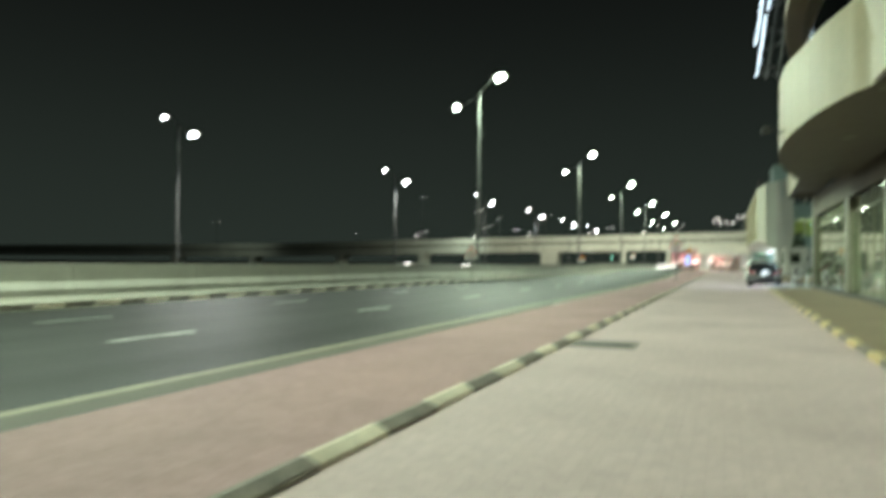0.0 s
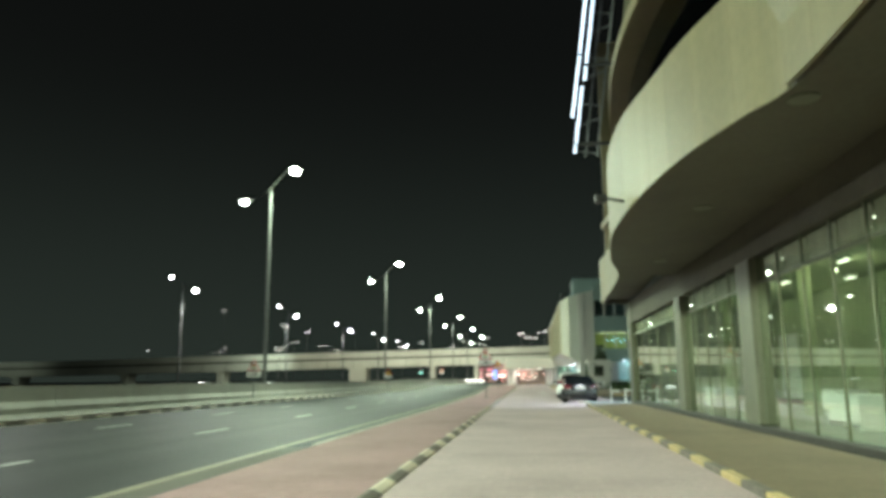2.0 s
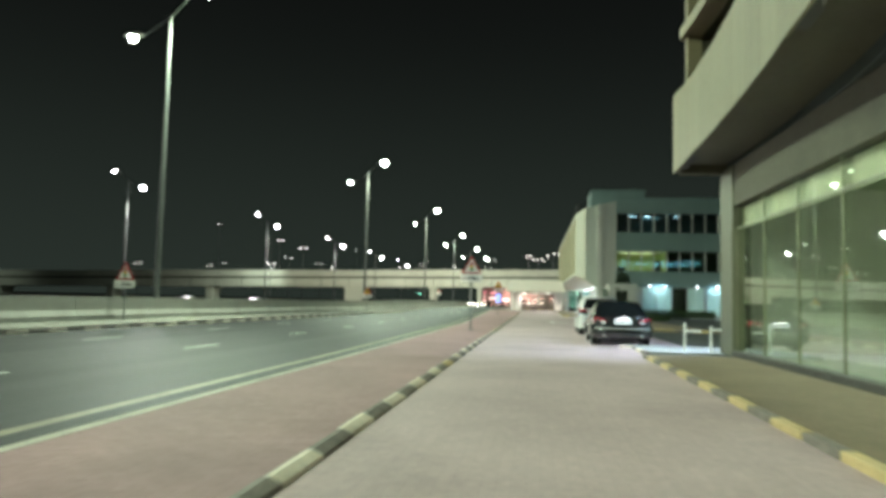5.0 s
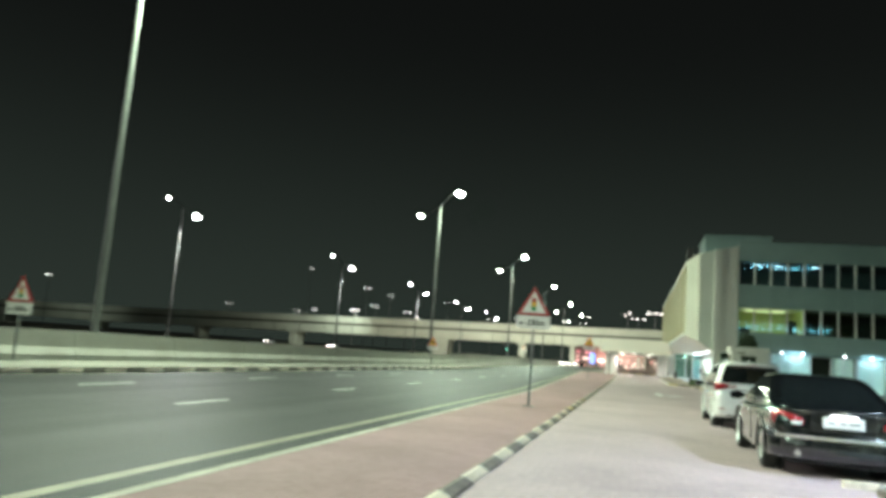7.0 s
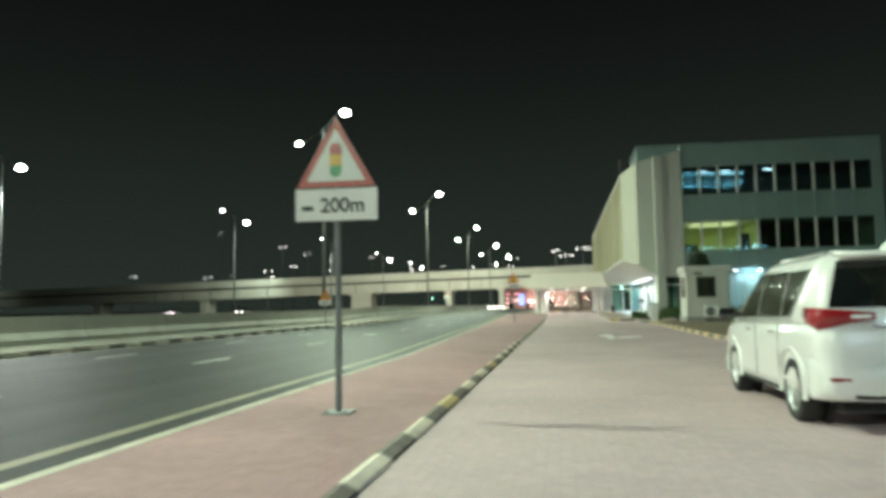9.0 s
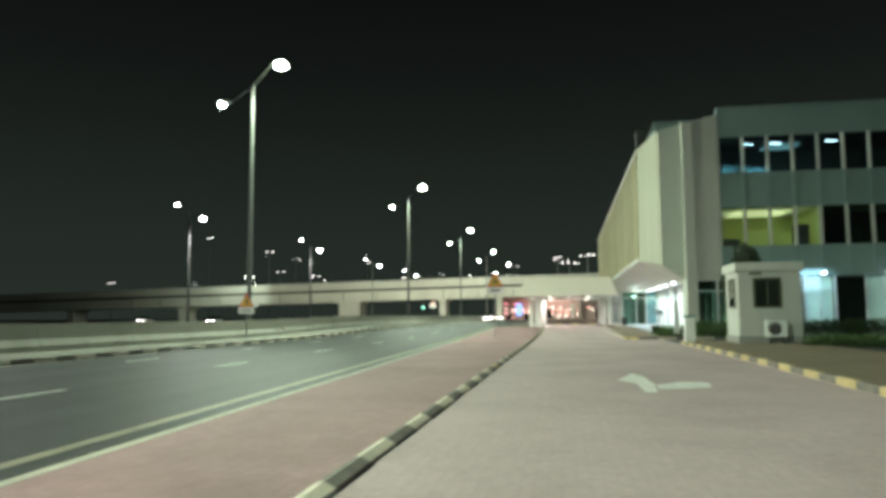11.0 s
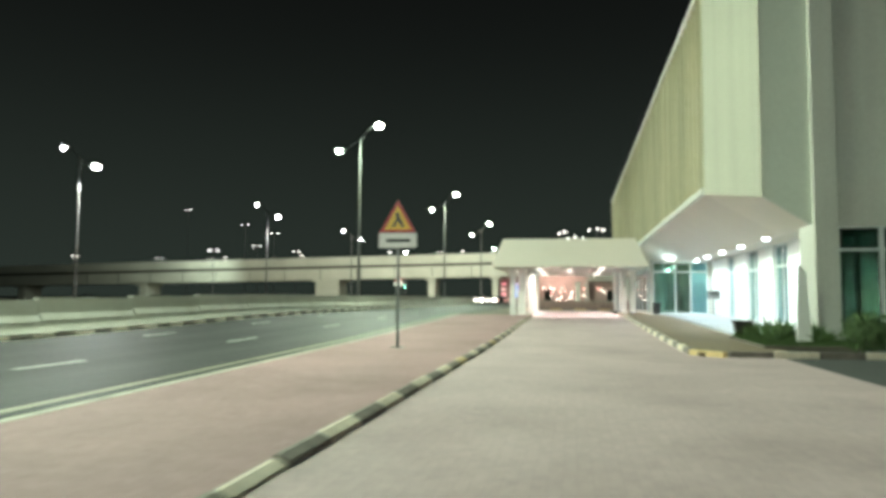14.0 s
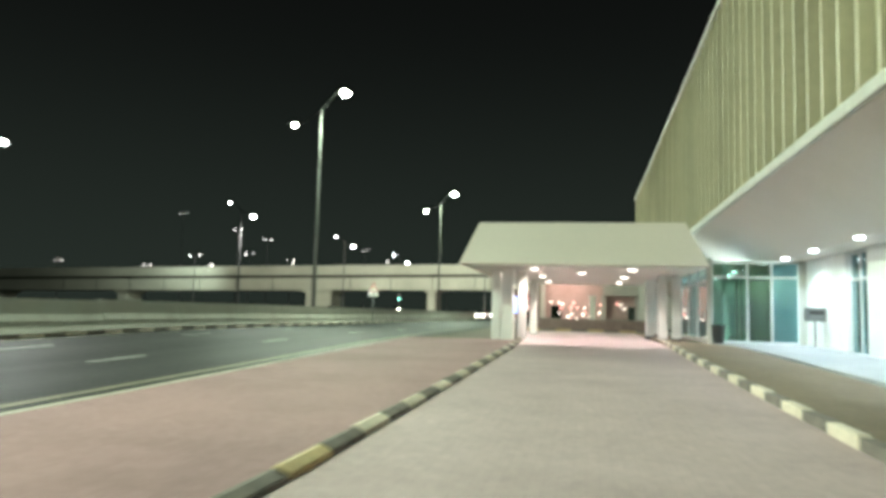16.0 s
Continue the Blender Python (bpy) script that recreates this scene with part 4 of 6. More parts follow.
# ---- street lamps ----
def street_lamp(x, y, left, right, lens, label, group, far=False):
    """A tall pole with two heads; left and right are the heads' (offset in x, height)."""
    g = rise(y)
    ob = thing("street_lamp", label, "street lamp", (x, y, g + (0.14 if x > -30 else -0.055)), group=group)
    top = (left[1] + right[1]) / 2 - 0.1
    part("pole", rod((0, 0, 0), (0, 0, top), 0.17, 0.08, 12), POLE, ob)
    part("base_plate", boxes((-0.3, 0.3, -0.3, 0.3, 0, 0.06), bevel=0.01), POLE, ob)
    part("hatch", boxes((0.12, 0.19, -0.1, 0.1, 0.6, 1.1), bevel=0.01), POLE, ob)
    for dx, z in (left, right):
        s = 1 if dx > 0 else -1
        part("arm", rod((0, 0, top - 0.1), (dx - s * 0.6, 0, z), 0.06, 0.045, 8), POLE, ob)
        bm = loft([[(dx + s * u, v, z + w) for v, w in ((-r, 0.0), (-r * 0.7, h), (r * 0.7, h), (r, 0.0), (r * 0.8, -0.05), (-r * 0.8, -0.05))] for u, r, h in ((-0.6, 0.10, 0.10), (-0.3, 0.2, 0.18), (0.2, 0.24, 0.18), (0.5, 0.17, 0.12), (0.6, 0.08, 0.06))])
        head = part("head", bm, POLE, ob)
        # lens built oversized, right one more so, to suggest the lamp's glare
        bl = bmesh.new()
        bmesh.ops.create_uvsphere(bl, u_segments=14, v_segments=8, radius=1, matrix=Matrix.Translation((dx + s * 0.05, 0, z - 0.06)) @ Matrix.Diagonal((0.36 * (1.15 if s > 0 else 0.68), 0.34 * (1.15 if s > 0 else 0.68), 0.24, 1)))
        part("lens", bl, lens, head, "bright glowing lens, enlarged for glare", True)
    return ob


for k in range(-2, 6):
    y = 61.4 + 47.9 * k
    street_lamp(-20.4, y, (-2.07, 15.25), (1.88, 17.6), LAMPW, "tall galvanised twin-arm street lamp in the barrier wall, lit", "barrier street lamps")
    if k < 4:
        lamp("street_lamp_glow", (-18.4, y, 17.1 + rise(y)), LAMP_W, LAMP_COL, "SPOT", 0.85, (-12.4, y, 0), 165, 0.35)
for k in range(-1, 6):
    y = 61.4 + 47.9 * k
    street_lamp(-53.7 if k == 0 else -50.8, y, (-1.9, 16.75), (1.9, 14.6), LAMPS, "tall galvanised twin-arm street lamp beyond the far carriageway, lit", "far street lamps")
    if 0 <= k < 4:
        lamp("street_lamp_glow", (-49.3, y, 14.0 + rise(y)), SIDE_W, SIDE_COL, "SPOT", 0.25, (-42, y, 0), 160, 0.4)
for x, y, h in ((-85, 252, 12.2), (-99.5, 300, 23.5), (-95.5, 300, 16.6), (-90, 300, 20.6), (-83, 300, 15.0), (-98, 420, 28), (-16.5, 300, 17.2), (-21, 350, 17.2), (-147, 350, 35), (-158, 300, 14), (-190, 240, 17), (-175, 420, 20), (-60, 420, 22), (-35, 420, 22), (-128, 300, 13)):
    ob = thing("street_lamp", "distant lit street lamp on a thin pole", "street lamp", (x, y, 0.3), group="distant street lamps")
    part("pole", rod((0, 0, 0), (0, 0, h), 0.14, 0.08, 8), POLE, ob)
    for s in (-1, 1):
        part("head", boxes((s * 1.1 - 0.4, s * 1.1 + 0.4, -0.2, 0.2, h, h + 0.15), (min(0, s), max(0, s), -0.05, 0.05, h, h + 0.08)), POLE, ob)
        part("lens", rod((s * 1.1, 0, h - 0.12), (s * 1.1, 0, h), 0.2, n=10), LAMPF, ob)

sp_ = thing("sign_plate", "small white plate strapped to a barrier street lamp", "sign", (-20.1, 109.11, 2.03))
part("plate", boxes((-0.4, 0.4, -0.015, 0.0, 0, 0.27), bevel=0.005), WHITEP, sp_)
pieces("strap", GALV, sp_, (-0.48, -0.12, 0.0, 0.03, 0.05, 0.09), (-0.48, -0.12, 0.0, 0.03, 0.18, 0.22))
pieces("writing_bar", BLACKP, sp_, (-0.3, 0.3, -0.018, -0.014, 0.15, 0.19), (-0.3, 0.15, -0.018, -0.014, 0.07, 0.11))


# ---- road signs ----
def road_sign(x, y, kind, label, drop=0.0):
    g = rise(y)
    ob = thing("road_sign", label, "road sign", (x, y, g + (0.06 if x > -10 else 0.15)), group="triangular road signs")
    part("post", rod((0, 0, 0), (0, 0, 3.3 - drop), 0.038, n=14), GALV, ob)
    part("base_plate", boxes((-0.16, 0.16, -0.16, 0.16, 0, 0.02), bevel=0.004), GALV, ob)
    for bx in (-0.11, 0.11):
        part("bolt", rod((bx, -0.11, 0.02), (bx, -0.11, 0.05), 0.016, n=6), GALV, ob)
    z0, h, w = 2.6 - drop, 0.84, 0.48
    lo = 2.2 - drop

    def tri(inset):
        return [(-w + inset * 1.73, z0 + inset), (w - inset * 1.73, z0 + inset), (0, z0 + h - inset * 2)]

    part("triangle", prism(tri(0), "y", -0.075, -0.055), REDP, ob, "red-bordered triangular plate")
    face = part("face", prism(tri(0.07), "y", -0.079, -0.075), WHITEP if kind == "signal" else YELP, ob, "white field" if kind == "signal" else "yellow field")
    part("panel", boxes((-0.5, 0.5, -0.075, -0.055, lo, lo + 0.38), bevel=0.004), WHITEP, ob, "white rectangular distance plate")
    for zz in (lo + 0.12, z0 + 0.15, z0 + 0.4):
        part("clamp", boxes((-0.08, 0.08, -0.056, 0.05, zz, zz + 0.04)), GALV, ob)
    if kind == "signal":
        for k, m in enumerate((GREENP, YELP, REDP)):
            cz, cw = z0 + 0.185 + 0.135 * k, 0.072
            up, dn = (0.02 if k == 2 else cw), (0.02 if k == 0 else cw)
            bm = prism([(-cw, cz - dn), (-0.035, cz - 0.067), (0.035, cz - 0.067), (cw, cz - dn), (cw, cz + up), (0.035, cz + 0.067), (-0.035, cz + 0.067), (-cw, cz + up)], "y", -0.083, -0.079)
            part("signal_symbol", bm, m, face)
        data = bpy.data.curves.new("writing", "FONT")
        data.body, data.size, data.align_x, data.extrude = "200m", 0.24, "CENTER", 0.002
        data.offset = 0.006
        tx = new("writing", data)
        tx.data.materials.append(BLACKP)
        tx.parent = ob
        tx.matrix_basis = pose(0.08, -0.079, lo + 0.1, 90, 0, 0)
        part("writing_bar", boxes((-0.42, -0.28, -0.079, -0.075, lo + 0.12, lo + 0.18)), BLACKP, ob)
    else:
        part("symbol", prism([(-0.16, z0 + 0.14), (-0.08, z0 + 0.14), (0.0, z0 + 0.3), (0.1, z0 + 0.14), (0.18, z0 + 0.14), (0.06, z0 + 0.4), (0.02, z0 + 0.52), (-0.06, z0 + 0.5), (-0.04, z0 + 0.34)], "y", -0.083, -0.079), BLACKP, face)
        part("writing_bar", boxes((-0.3, 0.34, -0.079, -0.075, lo + 0.14, lo + 0.23)), BLACKP, ob)
    return ob


road_sign(-3.54, 59.35, "signal", "red-bordered traffic signal warning sign with white distance plate", -0.05)
road_sign(-19.5, 56.9, "signal", "red-bordered warning sign standing at the barrier wall", 0.75)
road_sign(-4.6, 107.9, "works", "yellow red-bordered warning sign with white plate on the red median", -0.38)
road_sign(-19.5, 107.0, "works", "yellow red-bordered warning sign standing at the barrier wall", 0.75)
road_sign(-19.5, 170, "signal", "red-bordered warning sign standing far along the barrier")


# ---- parked cars ----
def wheel(parent, x, y, r, w, spokes=5):
    side = 1 if x > 0 else -1
    bm = bmesh.new()
    prof = [(r * 0.66, -w / 2), (r * 0.92, -w / 2), (r * 0.985, -w / 2 + 0.025), (r, -w / 2 + 0.06), (r, w / 2 - 0.06), (r * 0.985, w / 2 - 0.025), (r * 0.92, w / 2), (r * 0.66, w / 2)]
    n, m = 36, len(prof)
    vs = [[bm.verts.new((x + q, y + p * math.cos(a), r + p * math.sin(a))) for p, q in prof] for a in [2 * math.pi * k / n for k in range(n)]]
    for i in range(n):
        a, b = vs[i], vs[(i + 1) % n]
        for k in range(m):
            bm.faces.new((a[k], a[(k + 1) % m], b[(k + 1) % m], b[k]))
    wh = part("wheel", bm, RUBBER, parent, "black tyre", True)
    part("brake_disc", rod((x - w * 0.2, y, r), (x + side * w * 0.12, y, r), r * 0.6, n=28), DARKMETAL, wh)
    bm = bmesh.new()
    for k in range(n):
        a0, a1 = 2 * math.pi * k / n, 2 * math.pi * (k + 1) / n
        q = [[(x + side * d, y + p * math.cos(a), r + p * math.sin(a)) for p, d in ((r * 0.68, w * 0.49), (r * 0.61, w * 0.47), (r * 0.60, w * 0.15))] for a in (a0, a1)]
        v = [[bm.verts.new(c) for c in ql] for ql in q]
        for i in range(2):
            bm.faces.new((v[0][i], v[0][i + 1], v[1][i + 1], v[1][i]))
    part("rim_lip", bm, SILVER, wh, "bright alloy rim lip", True)
    for k in range(spokes):
        a = 2 * math.pi * (k + 0.2) / spokes
        ca, sa = math.cos(a), math.sin(a)
        sec = []
        for p, hw_, d in ((r * 0.08, r * 0.10, w * 0.44), (r * 0.35, r * 0.075, w * 0.42), (r * 0.63, r * 0.125, w * 0.45)):
            sec.append([(x + side * dd, y + p * ca - o * sa, r + p * sa + o * ca) for o, dd in ((-hw_, d - 0.03), (-hw_ * 0.6, d), (hw_ * 0.6, d), (hw_, d - 0.03), (hw_ * 0.6, d - 0.05), (-hw_ * 0.6, d - 0.05))])
        part("spoke", loft(sec), SILVER, wh)
    part("hub_cap", rod((x + side * w * 0.36, y, r), (x + side * w * 0.47, y, r), r * 0.15, r * 0.12, 16), SILVER, wh)


def ring(y, hw, zb, zt, crown=0.04, tuck=0.06):
    """A car body's cross-section at y."""
    h = zt - zb
    half = [(hw - tuck - 0.03, zb), (hw - tuck * 0.45, zb + h * 0.07), (hw - 0.012, zb + h * 0.2), (hw - 0.022, zb + h * 0.40), (hw, zb + h * 0.64), (hw - 0.008, zb + h * 0.78), (hw - 0.035, zt - 0.05), (hw - 0.085, zt - 0.012), (hw - 0.2, zt + crown * 0.35), (hw * 0.45, zt + crown * 0.85)]
    return [(-x, y, z) for x, z in half] + [(0, y, zt + crown)] + [(x, y, z) for x, z in reversed(half)]


def cabin_ring(y, hb, ht, zb, zt):
    return [(-hb, y, zb), (-ht, y, zt - 0.08), (-ht + 0.12, y, zt), (0, y, zt + 0.03), (ht - 0.12, y, zt), (ht, y, zt - 0.08), (hb, y, zb)]


def smooth_rows(rows, n=6):
    """More stations between the given ones, on a smooth line through them."""
    return [tuple(p) for p in spline(rows, n)]


class Cabin:
    """A greenhouse stacked in levels of (z, rear y, front y, half width); panes lie on its faces."""

    def __init__(self, levels, bow=0.10, corner=0.20):
        self.levels, self.bow, self.corner = levels, bow, corner

    def at(self, z):
        for a, b in zip(self.levels, self.levels[1:]):
            if z <= b[0] or b is self.levels[-1]:
                u = (z - a[0]) / (b[0] - a[0])
                return [a[k] + (b[k] - a[k]) * u for k in (1, 2, 3)]

    def outline(self, z, out=0.0):
        y0, y1, hw = self.at(z)
        pts = []
        for k in range(11):
            u = -1 + 2 * k / 10
            pts.append(((hw + out) * u, y0 - out + self.bow * abs(u) ** 2.6, z))
        for k in range(1, 9):
            v = k / 9
            pts.append((hw + out - 0.05 * max(0, v - 0.55) ** 2, y0 + self.bow + (y1 - y0 - self.bow * 1.6) * v, z))
        for k in range(11):
            u = 1 - 2 * k / 10
            pts.append(((hw + out - 0.01) * u, y1 + out - self.bow * 1.6 * abs(u) ** 2.6, z))
        for k in range(1, 9):
            v = 1 - k / 9
            pts.append((-(hw + out - 0.05 * max(0, v - 0.55) ** 2), y0 + self.bow + (y1 - y0 - self.bow * 1.6) * v, z))
        return pts

    def shell(self):
        z0, z1 = self.levels[0][0], self.levels[-1][0]
        zs = sorted({z0 + (z1 - z0) * k / 14 for k in range(15)} | {l[0] for l in self.levels})
        return loft([self.outline(z) for z in zs])

    def side(self, s, quad, thick=0.008):
        """A pane on the flank s, between four (y, z) corners: lower rear, lower front, upper front, upper rear."""
        rows = []
        for i in range(7):
            v = i / 6
            row = []
            for k in range(9):
                u = k / 8
                y = (quad[0][0] * (1 - u) + quad[1][0] * u) * (1 - v) + (quad[3][0] * (1 - u) + quad[2][0] * u) * v
                z = (quad[0][1] * (1 - u) + quad[1][1] * u) * (1 - v) + (quad[3][1] * (1 - u) + quad[2][1] * u) * v
                y0, y1, hw = self.at(z)
                f = (y - y0 - self.bow) / (y1 - y0 - self.bow * 1.6)
                row.append((s * (hw - 0.05 * max(0, f - 0.55) ** 2), y, z))
            rows.append(row)
        return self.plate(rows, (s, 0, 0.0), thick)

    def end(self, rear, low, high, low_w, high_w, thick=0.008):
        """The rear or front screen, between two heights; widths as shares of the half width."""
        rows = []
        for i in range(7):
            v = i / 6
            z = low + (high - low) * v
            y0, y1, hw = self.at(z)
            w = low_w + (high_w - low_w) * v
            row = []
            for k in range(13):
                u = (-1 + k / 6) * w
                row.append((hw * u, y0 + self.bow * abs(u) ** 2.6 if rear else y1 - self.bow * 1.6 * abs(u) ** 2.6, z))
            rows.append(row)
        return self.plate(rows, (0, -1 if rear else 1, 0.25), thick)

    @staticmethod
    def plate(rows, way, thick):
        bm = bmesh.new()
        d = Vector(way).normalized() * thick
        top = [[bm.verts.new(Vector(p) + d) for p in r] for r in rows]
        low = [[bm.verts.new(Vector(p) - d) for p in r] for r in rows]
        for g in (top, low):
            for a, b in zip(g, g[1:]):
                for i in range(len(a) - 1):
                    bm.faces.new((a[i], a[i + 1], b[i + 1], b[i]))
        rim_t = top[0] + [r[-1] for r in top[1:]] + top[-1][-2::-1] + [r[0] for r in top[-2:0:-1]]
        rim_l = low[0] + [r[-1] for r in low[1:]] + low[-1][-2::-1] + [r[0] for r in low[-2:0:-1]]
        for i in range(len(rim_t)):
            q = (i + 1) % len(rim_t)
            bm.faces.new((rim_t[i], rim_t[q], rim_l[q], rim_l[i]))
        return bm


def carve(ob, cutters):
    """Cuts the given meshes out of ob for good."""
    for bm in cutters:
        c = part("cutter", bm, RUBBER)
        m = ob.modifiers.new("cut", "BOOLEAN")
        m.operation, m.object, m.solver = "DIFFERENCE", c, "EXACT"
        me = bpy.data.meshes.new_from_object(ob.evaluated_get(bpy.context.evaluated_depsgraph_get()))
        ob.modifiers.clear()
        ob.data = me
        bpy.data.objects.remove(c)


def car(name, label, paint, place, turn, body, cabin, wheels, radius, width=0.22):
    ob = thing(name, label, "car", place, turn, group="parked cars")
    shell = part("body", loft([ring(*b) for b in smooth_rows(body)]), paint, ob, "", True)
    part("greenhouse", cabin.shell(), paint, ob, "", True)
    hw = max(b[1] for b in body)
    cuts = []
    for s in (-1, 1):
        for y in wheels:
            cuts.append(rod((s * (hw - 0.30), y, radius + 0.015), (s * (hw + 0.2), y, radius + 0.015), radius + 0.05, n=40))
    carve(shell, cuts)
    for s in (-1, 1):
        for y in wheels:
            part("wheel_well", rod((s * (hw - 0.31), y, radius + 0.015), (s * (hw - 0.28), y, radius + 0.015), radius + 0.05, n=32), RUBBER, ob)
            bm = bmesh.new()
            vs = []
            for k in range(21):
                a = math.radians(-12 + 204 * k / 20)
                vs.append([bm.verts.new((s * q, y + p * math.cos(a), radius + 0.015 + p * math.sin(a))) for p, q in ((radius + 0.05, hw - 0.05), (radius + 0.05, hw + 0.012), (radius + 0.085, hw + 0.008), (radius + 0.10, hw - 0.03))])
            for a, b in zip(vs, vs[1:]):
                for k in range(3):
                    bm.faces.new((a[k], a[k + 1], b[k + 1], b[k]))
            part("arch_lip", bm, paint, ob, "", True)
            wheel(ob, s * (hw - width / 2 - 0.015), y, radius, width)
    part("floor_pan", boxes((-hw + 0.3, hw - 0.3, 0.3, wheels[1] + 0.5, 0.17, 0.3)), RUBBER, ob)
    return ob, hw


# black saloon: rear bumper at local y 0, nose at 4.9
SALOON = Cabin([(0.90, 0.42, 3.78, 0.85), (1.00, 0.62, 3.62, 0.825), (1.12, 0.86, 3.36, 0.785), (1.25, 1.12, 3.05, 0.735), (1.36, 1.36, 2.76, 0.68), (1.415, 1.56, 2.56, 0.62), (1.445, 1.85, 2.35, 0.45)], 0.12)
sed, hw = car("saloon_car", "black four-door saloon parked at the kerb, rear lights glinting", BLACKCAR, (2.33, 49.8, 0.0), -1.0,
    [(0.0, 0.70, 0.40, 0.74), (0.04, 0.80, 0.33, 0.90), (0.14, 0.87, 0.28, 0.965), (0.35, 0.905, 0.24, 0.985), (1.0, 0.925, 0.22, 0.97), (1.8, 0.93, 0.2, 0.95), (3.2, 0.925, 0.2, 0.93), (3.9, 0.915, 0.2, 0.87), (4.5, 0.88, 0.22, 0.78), (4.8, 0.80, 0.28, 0.66), (4.9, 0.68, 0.36, 0.56)],
    SALOON, (0.98, 3.86), 0.335)
part("rear_window", SALOON.end(True, 0.985, 1.385, 0.86, 0.78), CARGLASS, sed, "dark rear window")
part("windscreen", SALOON.end(False, 0.99, 1.38, 0.88, 0.8), CARGLASS, sed, "dark windscreen")
for s in (-1, 1):
    part("side_window", SALOON.side(s, ((1.42, 0.99), (2.02, 0.985), (2.02, 1.37), (1.72, 1.37))), CARGLASS, sed, "dark side window")
    part("side_window", SALOON.side(s, ((2.10, 0.985), (3.2, 0.98), (2.66, 1.37), (2.10, 1.375))), CARGLASS, sed, "dark side window")
    part("quarter_window", SALOON.side(s, ((1.06, 1.0), (1.37, 0.99), (1.66, 1.35), (1.52, 1.34))), CARGLASS, sed, "dark side window")
    part("window_trim", SALOON.side(s, ((1.0, 0.955), (3.3, 0.95), (3.3, 0.97), (1.0, 0.975)), 0.012), CHROME, sed)
    lens = part("tail_light", loft([[(s * x, y + o, z) for o, z in ((0, z0), (0, z1), (0.1, z1), (0.1, z0))] for x, y, z0, z1 in ((0.50, -0.012, 0.735, 0.80), (0.62, -0.002, 0.715, 0.865), (0.76, 0.035, 0.71, 0.895), (0.86, 0.11, 0.715, 0.91), (0.905, 0.24, 0.74, 0.90))]), TAILRED, sed, "red wedge-shaped tail light", True)
    part("reversing_lens", loft([[(s * x, y - 0.008, z) for z in (0.735, 0.775)] + [(s * x, y + 0.05, z) for z in (0.775, 0.735)] for x, y in ((0.53, -0.012), (0.66, 0.003))]), WHITEP, lens)
    part("side_mirror", loft([[(s * (0.93 + dx), y, z) for y, z in ((3.16, 0.99 - h), (3.16, 0.99 + h), (3.27, 0.99 + h * 0.8), (3.27, 0.99 - h * 0.8))] for dx, h in ((-0.04, 0.03), (0.05, 0.07), (0.17, 0.07), (0.2, 0.045))]), BLACKCAR, sed)
    for y in (1.72, 2.78):
        part("door_handle", boxes((s * 0.922 - 0.018, s * 0.922 + 0.018, y, y + 0.2, 0.79, 0.815), bevel=0.006), CHROME, sed)
    part("door_seam", boxes((s * 0.926 - 0.006, s * 0.926 + 0.006, 2.055, 2.063, 0.32, 0.93)), RUBBER, sed)
    part("exhaust_tip", rod((s * 0.58, -0.035, 0.345), (s * 0.58, 0.12, 0.345), 0.045, n=16), CHROME, sed)
part("boot_lid", loft([[(x, y, z) for y, z in ((0.02 + c, 0.86), (-0.02 + c, 0.955), (0.10 + c, 0.985), (0.42 + c * 0.5, 1.0), (0.42 + c * 0.5, 0.965), (0.12 + c, 0.90))] for x, c in ((-0.74, 0.05), (-0.4, 0.01), (0, 0.0), (0.4, 0.01), (0.74, 0.05))]), BLACKCAR, sed, "", True)
splate = part("number_plate", boxes((-0.26, 0.26, -0.035, 0.01, 0.715, 0.865), bevel=0.004), WHITEP, sed, "white number plate")
for x0, x1 in ((-0.20, -0.11), (-0.05, 0.03), (0.07, 0.20)):
    part("plate_bar", boxes((x0, x1, -0.037, -0.034, 0.775, 0.80)), GALV, splate)
part("plate_surround", boxes((-0.42, 0.42, -0.02, 0.03, 0.66, 0.89), bevel=0.015), BLACKCAR, sed)
part("bumper", loft([[(x, y, z) for y, z in ((yy + 0.03, 0.27), (yy, 0.36), (yy, 0.60), (yy + 0.05, 0.645), (0.3, 0.66), (0.3, 0.27))] for x, yy in ((-0.925, 0.22), (-0.86, 0.08), (-0.7, 0.0), (-0.35, -0.035), (0, -0.045), (0.35, -0.035), (0.7, 0.0), (0.86, 0.08), (0.925, 0.22))]), BLACKCAR, sed, "", True)
part("chrome_strip", loft([[(x, y, z) for y, z in ((yy - 0.012, 0.545), (yy - 0.012, 0.59), (yy + 0.03, 0.59), (yy + 0.03, 0.545))] for x, yy in ((-0.86, 0.08), (-0.7, 0.0), (-0.35, -0.035), (0, -0.045), (0.35, -0.035), (0.7, 0.0), (0.86, 0.08))]), CHROME, sed, "chrome bumper strip")
part("badge", boxes((-0.06, 0.06, -0.03, 0.03, 0.91, 0.95), bevel=0.01), CHROME, sed)
part("plate_lamp", boxes((-0.16, 0.16, -0.055, -0.02, 0.872, 0.885)), PLATEL, sed, "small lit plate lamp")
sed.scale = (1.06, 1.06, 1.06)

